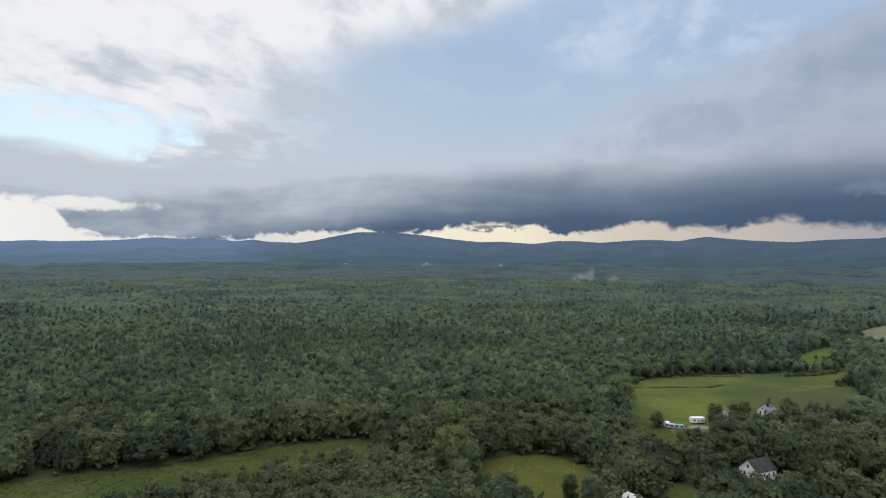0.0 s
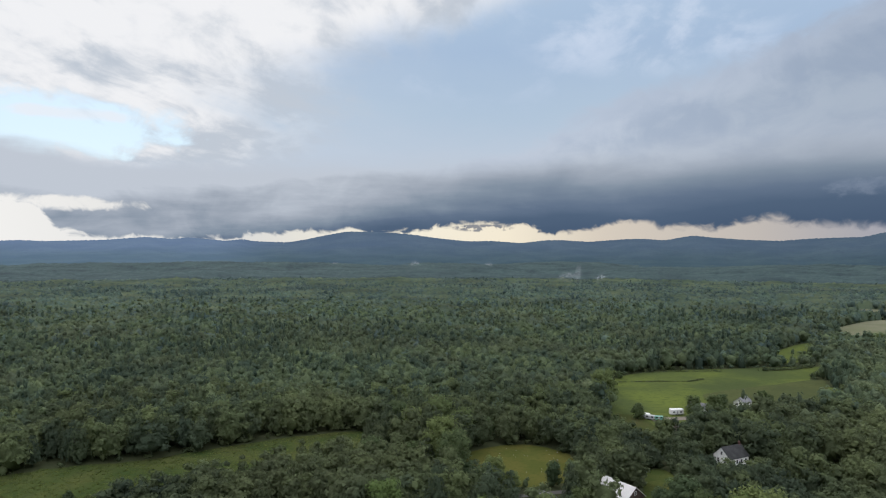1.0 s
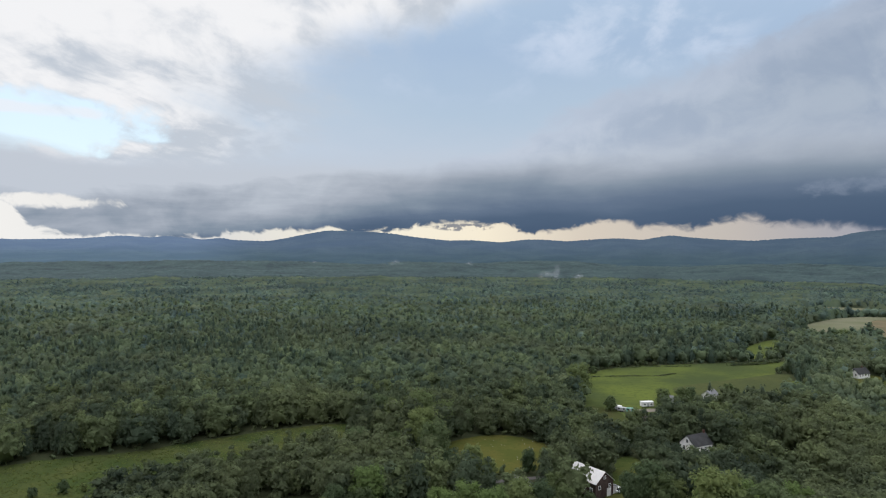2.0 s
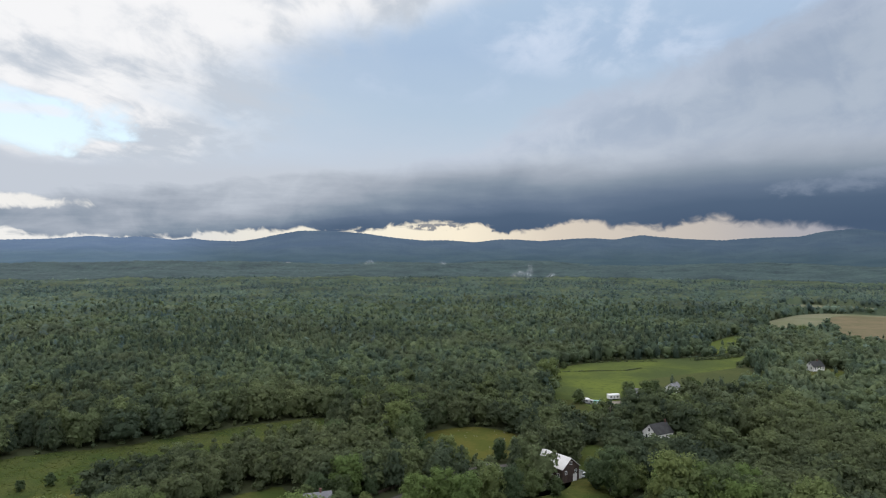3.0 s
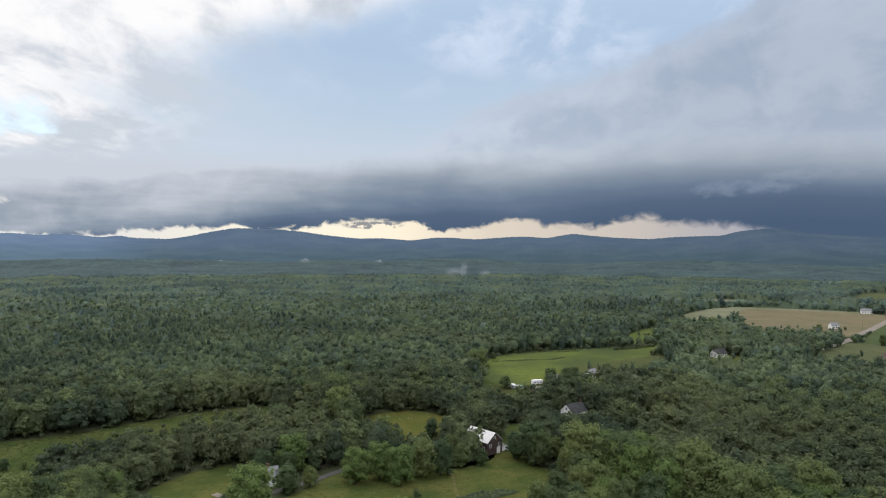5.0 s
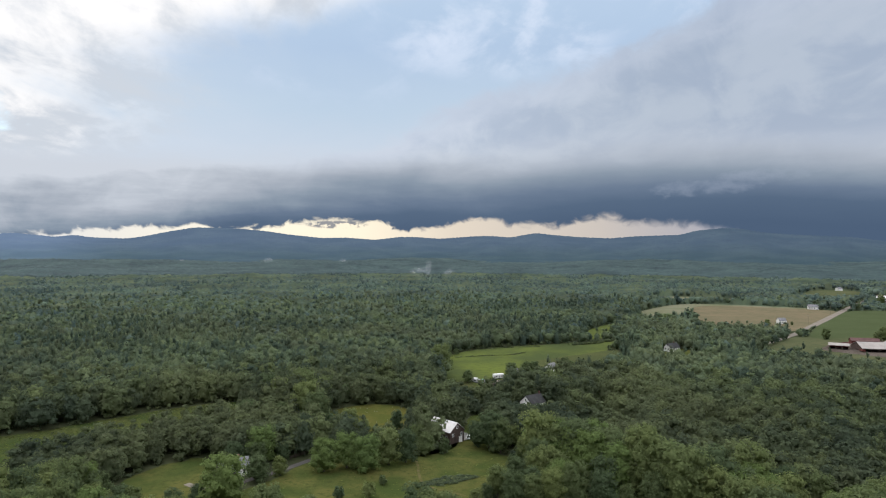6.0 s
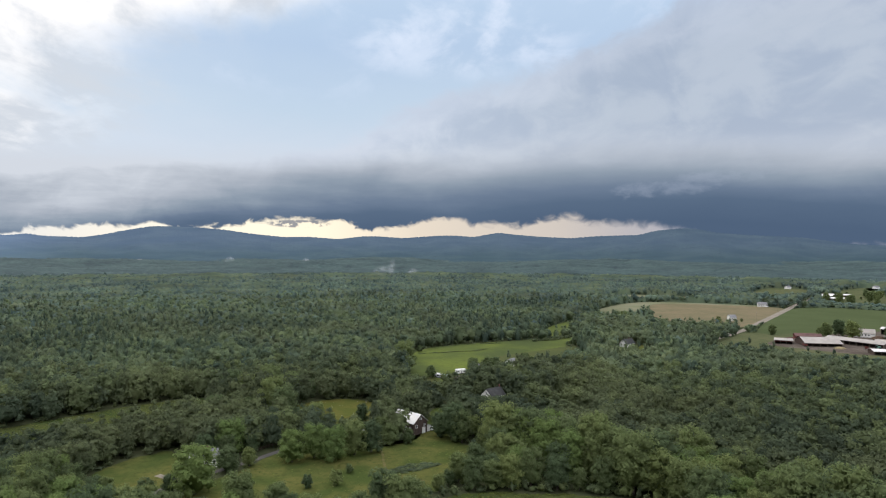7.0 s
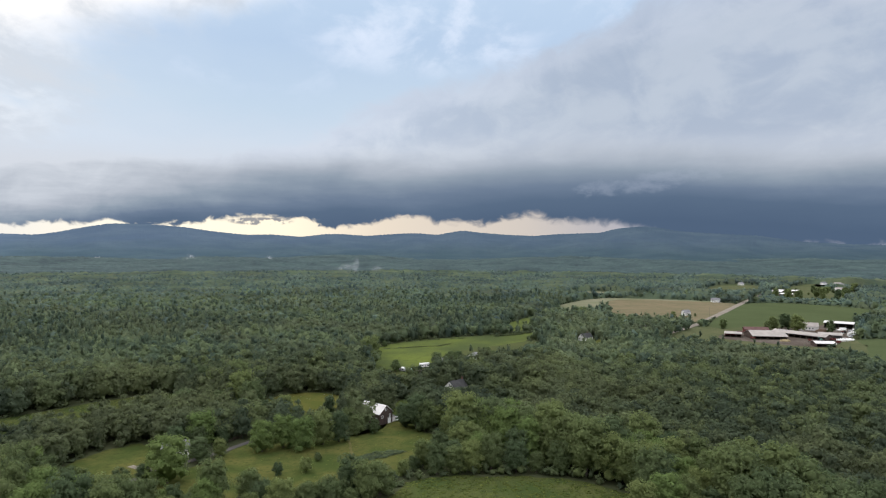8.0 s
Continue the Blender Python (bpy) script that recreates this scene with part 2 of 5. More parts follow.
LEAF = material("leaf_woods", leaves((0.060, 0.083, 0.053), (0.148, 0.180, 0.075), (0.126, 0.146, 0.068), 0.17), 0.8, 0.3, 2.2, translucent=0.45, gloss=0.08)
# bluer leaf copies by distance: haze is put into the base colour
LEAF_MID_HAZE = material("leaf_middle_haze", leaves((0.070, 0.102, 0.074), (0.162, 0.202, 0.100), (0.148, 0.172, 0.094), 0.17), 0.85, translucent=0.5, gloss=0.03)
LEAF_FAR_HAZE = material("leaf_far_haze", leaves((0.080, 0.120, 0.108), (0.150, 0.202, 0.144), (0.136, 0.174, 0.130), 0.08), 0.85, translucent=0.4, gloss=0.03)
LEAF_DISTANT_HAZE = material("leaf_distant_haze", leaves((0.072, 0.108, 0.096), (0.118, 0.156, 0.120), (0.104, 0.138, 0.110), 0.1), 0.85, translucent=0.3, gloss=0.08)
# valley sheet: dark bluish leaf tone with the air's haze painted in
LEAF_VALLEY_HAZE = material("leaf_valley_haze", leaves((0.030, 0.048, 0.049), (0.053, 0.076, 0.071), (0.046, 0.067, 0.064)), 0.95, gloss=0.03)
LEAF_OWN = material("leaf_tree", own_leaves((0.072, 0.104, 0.052), (0.164, 0.198, 0.070)), 0.8, 0.3, 2.2, translucent=0.45, gloss=0.08)
LEAF_BRIGHT = material("leaf_maple", own_leaves((0.118, 0.170, 0.055), (0.139, 0.188, 0.059)), 0.8, 0.3, 2.2, translucent=0.4, gloss=0.08)
NEEDLE = material("needle", own_leaves((0.053, 0.072, 0.050), (0.068, 0.088, 0.060)), 0.9, 0.2, 1.8, translucent=0.25, gloss=0.03)
BARK = material("bark", two_tone((0.06, 0.05, 0.04), (0.105, 0.09, 0.075), 2.0), 0.9, 0.02, 6.0)
SOIL = material("forest_floor", two_tone((0.036, 0.044, 0.022), (0.052, 0.060, 0.030), 0.05, 0.6, (0.058, 0.054, 0.030), 0.8), 0.95, 0.3, 0.4, gloss=0.0)
MEADOW = material("meadow_grass", two_tone((0.038, 0.057, 0.017), (0.068, 0.076, 0.025), 0.05, 0.7, (0.029, 0.040, 0.017), 0.5), 0.95, 0.35, 0.9, gloss=0.0)
LAWN = material("lawn_grass", two_tone((0.043, 0.060, 0.017), (0.085, 0.085, 0.026), 0.06, 0.7, (0.037, 0.050, 0.015), 0.5), 0.95, 0.25, 1.2, gloss=0.0)
DRYGRASS = material("dry_grass", two_tone((0.084, 0.081, 0.022), (0.062, 0.071, 0.018), 0.08, 0.5, (0.045, 0.057, 0.014), 0.6), 0.95, 0.2, 1.5, gloss=0.0)
ROUGH = material("olive_rough_grass", two_tone((0.058, 0.060, 0.024), (0.050, 0.062, 0.020), 0.12, 0.6, (0.072, 0.066, 0.030), 0.7), 0.95, 0.3, 1.2, gloss=0.0)
# far grass, greyed in its base colour to stand in for distance haze
HAZED_PASTURE = material("hazed_pasture", two_tone((0.060, 0.072, 0.034), (0.084, 0.088, 0.045), 0.02, 0.5, (0.048, 0.060, 0.028), 0.2), 0.95, 0.25, 1.0, gloss=0.0)
PADDOCK = material("bright_pasture", two_tone((0.054, 0.070, 0.027), (0.096, 0.118, 0.029), 0.016, 0.5, (0.046, 0.060, 0.022), 0.3), 0.95, 0.25, 0.9, gloss=0.0)
OLIVE = material("olive_pasture", two_tone((0.054, 0.064, 0.028), (0.066, 0.074, 0.030), 0.03, 0.5, (0.044, 0.054, 0.022), 0.3), 0.95, 0.25, 0.9, gloss=0.0)
CROP = material("green_crop", two_tone((0.055, 0.070, 0.032), (0.062, 0.078, 0.036), 0.02, 0.4, (0.045, 0.059, 0.026), 0.3), 0.95, 0.2, 1.0, gloss=0.0)
STUBBLE = material("tan_stubble", two_tone((0.149, 0.120, 0.074), (0.117, 0.105, 0.062), 0.02, 0.5, (0.090, 0.092, 0.050), 0.12), 0.95, 0.15, 1.0, gloss=0.0)
PALE = material("pale_hay", two_tone((0.151, 0.149, 0.097), (0.120, 0.125, 0.071), 0.02), 0.95, 0.15, 1.0, gloss=0.0)
GRAVEL = material("gravel", two_tone((0.223, 0.198, 0.164), (0.161, 0.143, 0.117), 0.15, 0.5, (0.117, 0.102, 0.084), 1.5), 0.95, 0.05, 5.0, gloss=0.0)
YARD = material("farmyard_dirt", two_tone((0.070, 0.056, 0.046), (0.112, 0.094, 0.078), 0.06, 0.7, (0.045, 0.038, 0.03), 0.4), 0.95, 0.1, 2.0, gloss=0.0)
WORN = material("worn_grass", two_tone((0.115, 0.098, 0.045), (0.080, 0.080, 0.026), 0.5, 0.6, (0.06, 0.068, 0.02), 1.2), 0.95, 0.1, 2.0, gloss=0.0)
ASPHALT = material("asphalt", two_tone((0.075, 0.070, 0.064), (0.105, 0.098, 0.088), 0.1), 0.9, 0.02, 8.0, gloss=0.0)


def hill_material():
    """Far wooded hills, with haze of miles of damp air painted as emission."""
    m = material("far_hill_haze_glow", two_tone((0.012, 0.024, 0.024), (0.024, 0.038, 0.034), 0.005, 0.6, (0.008, 0.016, 0.016), 0.02), 0.95, gloss=0.0)
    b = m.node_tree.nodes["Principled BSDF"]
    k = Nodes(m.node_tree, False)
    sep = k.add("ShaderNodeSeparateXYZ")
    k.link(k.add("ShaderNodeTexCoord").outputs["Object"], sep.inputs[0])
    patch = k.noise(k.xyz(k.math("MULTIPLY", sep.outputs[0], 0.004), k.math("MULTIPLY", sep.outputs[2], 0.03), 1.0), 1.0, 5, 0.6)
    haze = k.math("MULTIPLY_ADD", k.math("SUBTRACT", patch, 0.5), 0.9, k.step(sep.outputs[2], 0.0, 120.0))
    # haze put into emission: bluer with height, stronger to the left
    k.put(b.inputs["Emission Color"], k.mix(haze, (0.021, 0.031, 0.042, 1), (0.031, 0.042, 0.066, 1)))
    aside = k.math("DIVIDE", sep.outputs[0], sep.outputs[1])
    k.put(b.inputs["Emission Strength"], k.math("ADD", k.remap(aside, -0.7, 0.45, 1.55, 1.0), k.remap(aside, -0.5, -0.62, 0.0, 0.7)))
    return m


HAZED_HILL = hill_material()


# ---- mesh helpers ----
def mesh_of(name, verts, faces, mat, tint=None, smooth=False):
    """A mesh from arrays of vertices and of triangles or quads."""
    verts, faces = np.asarray(verts, np.float32), np.asarray(faces, np.int32)
    me, n = bpy.data.meshes.new(name), faces.shape[1]
    me.vertices.add(len(verts)), me.vertices.foreach_set("co", verts.ravel())
    me.loops.add(faces.size), me.loops.foreach_set("vertex_index", faces.ravel())
    me.polygons.add(len(faces)), me.polygons.foreach_set("loop_start", np.arange(0, faces.size, n, dtype=np.int32))
    me.polygons.foreach_set("use_smooth", np.broadcast_to(np.asarray(smooth, bool), len(faces)).copy())
    if tint is not None:
        me.attributes.new("tint", "FLOAT", "POINT").data.foreach_set("value", np.asarray(tint, np.float32))
    me.update(calc_edges=True)
    me.validate()
    me.materials.append(mat)
    return me


def part(name, bm, mat, parent=None, label=""):
    """One mesh object from a bmesh, under a thing or a part."""
    me = bpy.data.meshes.new(name)
    bm.normal_update()
    bm.to_mesh(me)
    bm.free()
    me.materials.append(mat)
    ob = new(name, me)
    ob.parent = parent
    return tagged(ob, label)


def box(bm, x0, y0, z0, x1, y1, z1, bevel=0.0):
    """A box from corner to corner, with softened edges where asked."""
    r = bmesh.ops.create_cube(bm, size=1.0, matrix=Matrix.Translation(((x0 + x1) / 2, (y0 + y1) / 2, (z0 + z1) / 2)) @ Matrix.Diagonal((abs(x1 - x0), abs(y1 - y0), abs(z1 - z0), 1)))
    if bevel:
        edges = {e for v in r["verts"] for e in v.link_edges}
        bmesh.ops.bevel(bm, geom=list(edges), offset=bevel, segments=1, affect="EDGES", profile=0.5)
    return bm


def smooth_loop(points, steps=6, wobble=0.0, seed=0):
    """A closed outline drawn through plan corners."""
    p, r, out = np.array(points, float), np.random.RandomState(seed), []
    for i in range(len(p)):
        a, b, c, d = p[i - 1], p[i], p[(i + 1) % len(p)], p[(i + 2) % len(p)]
        for s in np.arange(steps) / steps:
            out.append(0.5 * (2 * b + (c - a) * s + (2 * a - 5 * b + 4 * c - d) * s ** 2 + (3 * b - a - 3 * c + d) * s ** 3))
    out = np.array(out)
    if wobble > 0.5:
        return out + r.normal(0, 1, out.shape) * wobble
    step = np.linalg.norm(np.roll(out, -1, 0) - out, axis=1)[:, None]
    return out + np.clip(r.normal(0, 1, out.shape), -1.5, 1.5) * np.minimum(wobble, 0.14 * np.minimum(step, np.roll(step, 1, 0)))


def inside(px, py, loop):
    """Which of the points lie within the outline."""
    hit = np.zeros(len(px), bool)
    for (x0, y0), (x1, y1) in zip(loop, np.roll(loop, -1, 0)):
        cross = (y0 > py) != (y1 > py)
        hit ^= cross & (px < (x1 - x0) * (py - y0) / (y1 - y0 + 1e-9) + x0)
    return hit


# ---- ground, fields, roads ----
def build_ground():
    rings = np.concatenate([[0.0], np.geomspace(40, 4950, 60)])
    a = np.radians(np.arange(0, 360, 3.0))
    v = [(0.0, 0.0, 0.0)] + [(r * math.sin(t), r * math.cos(t), 0.0) for r in rings[1:] for t in a]
    n, bm = len(a), bmesh.new()
    vs = [bm.verts.new(p) for p in v]
    for i in range(n):
        bm.faces.new((vs[0], vs[1 + (i + 1) % n], vs[1 + i]))
        for j in range(len(rings) - 2):
            q, w = 1 + j * n, 1 + (j + 1) * n
            bm.faces.new((vs[q + i], vs[q + (i + 1) % n], vs[w + (i + 1) % n], vs[w + i]))
    tagged(part("ground", bm, SOIL), "dark leaf-littered valley floor under the woods", "ground", kind="structure")


FIELDS = {}


def field(key, points, mat, name, label, z, wobble=0.6, category="field"):
    """A cleared piece of ground, a sheet that follows its outline."""
    loop = smooth_loop(points, 6, wobble, len(FIELDS))
    FIELDS[key] = loop
    bm = bmesh.new()
    f = bm.faces.new([bm.verts.new((x, y, z)) for x, y in loop])
    if f.normal.z < 0 or sum(a[0] * b[1] - b[0] * a[1] for a, b in zip(loop, np.roll(loop, -1, 0))) < 0:
        f.normal_flip()
    bmesh.ops.triangulate(bm, faces=bm.faces[:])
    tagged(part(name, bm, mat), label, category, kind="structure")


def strip(key, line, width, mat, name, label, z):
    """A road or track along a plan line."""
    p = np.array(line, float)
    d = np.gradient(p, axis=0)
    s = np.stack([-d[:, 1], d[:, 0]], 1) / np.linalg.norm(d, axis=1)[:, None] * width / 2
    FIELDS[key] = np.concatenate([p - s, (p + s)[::-1]])
    bm = bmesh.new()
    left, right = [bm.verts.new((*q, z)) for q in p + s], [bm.verts.new((*q, z)) for q in p - s]
    for i in range(len(p) - 1):
        bm.faces.new((right[i], right[i + 1], left[i + 1], left[i]))
    tagged(part(name, bm, mat), label, "road", kind="structure")


build_ground()
field("strip", [(-230, 140), (-195, 176), (-182, 189), (-158, 203.5), (-138, 225), (-117, 247), (-92, 261), (-83, 250), (-82, 223), (-96, 204), (-109, 194), (-120, 180), (-134, 161), (-150, 140), (-195, 105)], MEADOW,
      "meadow", "long unmown green meadow strip beside the woods", 0.04)
field("graves", [(-44, 238), (-32, 254), (-18, 257), (-6, 250), (-2, 239), (-3, 218), (-20, 208), (-36, 214)], DRYGRASS,
      "cemetery_lawn", "yellowish dry mown rise with small gravestones", 0.06, 0.3)
field("upper", [(12, 322), (12, 380), (13, 408), (38, 441), (66, 456), (93, 468), (150, 490), (158, 478), (131, 436), (140, 402), (128, 376), (112, 352), (80, 332), (46, 296), (34, 278), (18, 266), (11, 286)], PADDOCK,
      "pasture", "bright green mown pasture behind the trailers", 0.05)
field("glade", [(132, 500), (140, 556), (176, 616), (188, 606), (166, 555), (150, 518)], PADDOCK, "glade", "small light green clearing in the woods", 0.05)
field("tan", [(300, 735), (352, 835), (465, 793), (478, 750), (378, 606), (338, 566), (279, 566), (262, 606)], STUBBLE, "stubble_field", "tan mown stubble field beside the gravel road", 0.05)
field("hay", [(226, 690), (256, 772), (345, 864), (470, 808), (466, 790), (352, 834), (300, 742), (270, 660), (236, 640)], PALE, "hay_field", "pale straw-coloured hay strip along the stubble", 0.16)
field("far_hay", [(345, 1010), (440, 966), (408, 866), (370, 888), (318, 960)], PALE, "hay_field", "pale far hay field between tree rows", 0.05)
field("crop", [(512, 775), (612, 684), (500, 548), (438, 538), (334, 499), (330, 530)], CROP, "crop_field", "even green crop field behind the farm", 0.05)
field("rough", [(316, 522), (330, 495), (308, 430), (262, 388), (224, 396), (250, 440)], HAZED_PASTURE, "rough_pasture", "dull green rough pasture beside the road", 0.06)
field("far_green", [(530, 960), (684, 1185), (735, 1145), (610, 940)], HAZED_PASTURE, "far_pasture", "far light green pasture among trees", 0.05)
field("far_green_b", [(760, 1090), (923, 1240), (850, 1090), (735, 1000)], HAZED_PASTURE, "far_pasture", "far green pasture by the hamlet", 0.05)
field("far_green_c", [(830, 1060), (880, 1190), (990, 1240), (1070, 1180), (1010, 1050), (890, 980)], HAZED_PASTURE, "far_pasture", "far dull green hillside pasture", 0.05)
field("hamlet", [(600, 826), (624, 905), (652, 972), (695, 1000), (760, 1030), (815, 1010), (785, 930), (708, 850), (650, 800)], HAZED_PASTURE, "far_pasture", "dull green pasture around the long sheds", 0.06)
field("right", [(400, 424), (452, 428), (480, 370), (334, 288), (350, 350)], CROP, "crop_field", "green field beside the farm sheds", 0.05)
field("skirt", [(282, 440), (345, 514), (410, 530), (484, 552), (458, 504), (404, 424), (388, 392), (340, 342), (264, 372)], HAZED_PASTURE, "rough_pasture", "trodden rough grass around the farm sheds", 0.055)
field("yard", [(300, 452), (340, 492), (400, 515), (470, 535), (468, 500), (392, 424), (352, 392), (312, 424)], YARD, "farmyard", "brown trodden dirt farmyard with wheel tracks", 0.08)
field("lawn", [(-60, 112), (-54, 132), (-44, 149), (-34, 171), (-18, 176), (0, 174), (16, 186), (21, 214), (24, 236), (32, 232), (31, 186), (40, 170), (39, 156), (34, 146), (27, 137), (22, 128), (10, 116), (-40, 108)], LAWN,
      "lawn", "mown green lawn sloping past the barn", 0.05, 0.45)
strip("worn_path", [(2.5, 171), (3.6, 164), (4.2, 157), (5.2, 150), (7.1, 144.5), (11.9, 141), (20.1, 136)], 0.9, WORN, "path", "narrow worn tan footpath across the lawn", 0.075)
field("car_lawn", [(-152, 134), (-151, 148), (-146, 156), (-137, 155), (-127, 141), (-129, 128), (-142, 122)], LAWN, "lawn", "small olive green lawn with a parked car", 0.06)
field("front", [(20, 100), (27, 123), (48, 125), (76, 120), (88, 110), (95, 96), (60, 80)], MEADOW, "meadow", "rough green meadow at the wood's foot", 0.05)
field("clearing", [(64, 230), (68, 246), (83, 255), (96, 246), (90, 232), (78, 228)], LAWN, "clearing", "dark green grassy clearing beside the white house", 0.05)
field("white_lawn", [(160, 382), (170, 428), (186, 446), (197, 434), (184, 398), (174, 376)], LAWN, "lawn", "grassy clearing before the white house", 0.05)
field("garden", [(-93, 148), (-88, 160), (-78, 171), (-67, 160), (-62, 145), (-64, 130), (-73, 124), (-83, 130), (-90, 138)], LAWN, "lawn", "small garden lawn beside the gravel drive", 0.06)
field("rough_corner", [(14, 320), (25, 316), (30, 303), (31, 288), (25, 276), (19, 269), (14, 284), (14, 302)], ROUGH, "rough_grass", "unmown brownish olive grass below the pasture", 0.07)
field("mown_dark", [(60, 372), (84, 398), (112, 420), (138, 440), (134, 410), (124, 382), (104, 360), (76, 346)], OLIVE, "pasture", "darker olive green mown half of the pasture", 0.075)
strip("road", [(790, 1140), (684, 1015), (600, 905), (519, 801), (420, 668), (326, 543), (285, 498), (251, 461), (225, 440)], 7.5, GRAVEL, "road", "pale gravel country road past the fields", 0.1)
strip("hamlet_road", [(600, 905), (618, 929), (652, 972), (700, 1030), (760, 1100)], 6.0, ASPHALT, "road", "grey road climbing past the long sheds", 0.11)
strip("lane", [(-84, 96), (-72, 118), (-64.6, 130), (-57, 142), (-46, 155), (-41, 162), (-35, 171), (-29, 182), (-19, 199), (-8, 205), (4, 211)], 2.8, ASPHALT, "lane", "narrow grey paved lane between trees", 0.1)
strip("gravel_drive", [(-60, 139), (-66, 140.5), (-71, 144)], 2.4, GRAVEL, "driveway", "pale gravel drive beside the lane", 0.13)
strip("drive", [(30, 312), (36, 314), (44, 318), (52, 320)], 6.0, GRAVEL, "driveway", "sandy gravel driveway by the trailer", 0.12)


# ---- far hills ----
RIDGE = [(-75, 112), (-56, 112), (-47.3, 116), (-45.3, 124), (-43.9, 119), (-40, 128), (-37, 149), (-35, 138), (-33.8, 149), (-31, 128), (-29.8, 141), (-28.8, 127), (-26.2, 121), (-24.9, 137), (-23, 170),
         (-21.2, 195), (-18.2, 191), (-15.8, 177), (-13.8, 154), (-11.1, 133), (-9, 136), (-6.6, 122), (-4.5, 142), (-3.1, 142), (-1.1, 131), (2, 149), (3.3, 151), (5, 141), (6.4, 162), (7.2, 171), (8.3, 160),
         (10.8, 144), (13.3, 136), (15.4, 150), (18.8, 158), (20, 184), (22.1, 201), (23.2, 195), (25, 170), (27, 158), (30.8, 141), (34, 104), (37, 90), (48, 78), (75, 78)]


def build_hills():
    az = np.arange(-62, 52.01, 0.08)
    ridge = np.interp(az, *zip(*RIDGE))
    ridge = np.convolve(np.pad(ridge, 4, "edge"), np.ones(9) / 9, "valid") + np.array([2.6 * noise.noise((a * 5.0, 4.0, 5.0)) for a in az])
    far = np.concatenate([np.linspace(2900, 4500, 22), [4600, 4750, 4900]])
    rows = []
    for j, r in enumerate(far):
        s = min(1.0, max(0.0, (r - 2900) / 1600))
        rise = s * s * (3 - 2 * s) * (0.35 + 0.65 * s)
        if r > 4500:
            rise = 1.0 - (r - 4500) / 900
        rough = np.array([noise.noise((a * 0.35, r * 0.0013, 1.7)) * 26 * math.sin(min(s, 1) * math.pi) + (noise.noise((a * 4, r * 0.02, 5.0)) * 3.0 if r < 4480 else noise.noise((a * 6, 2.0, 5.0)) * 2.2) for a in az])
        h = np.maximum(ridge * rise + rough * (0.25 + s), 0) - (3 if j == 0 else 0)
        rows.append(np.stack([r * np.sin(np.radians(az)), r * np.cos(np.radians(az)), h], 1))
    v, n, m = np.concatenate(rows), len(az), len(far)
    i, j = np.meshgrid(np.arange(n - 1), np.arange(m - 1))
    q = (j * n + i).ravel()
    ob = new("backdrop", mesh_of("far_hills", v, np.stack([q, q + 1, q + n + 1, q + n], 1), HAZED_HILL, smooth=True))
    tagged(ob, "long wooded hills with painted blue haze along the horizon", "hills", kind="structure")


build_hills()


# ---- trees ----
def ball(fine):
    bm = bmesh.new()
    bmesh.ops.create_icosphere(bm, subdivisions=fine, radius=1.0)
    v, f = np.array([w.co[:] for w in bm.verts]), np.array([[w.index for w in g.verts] for g in bm.faces])
    bm.free()
    return v, f


LUMP, LUMP_FINE = ball(1), ball(2)


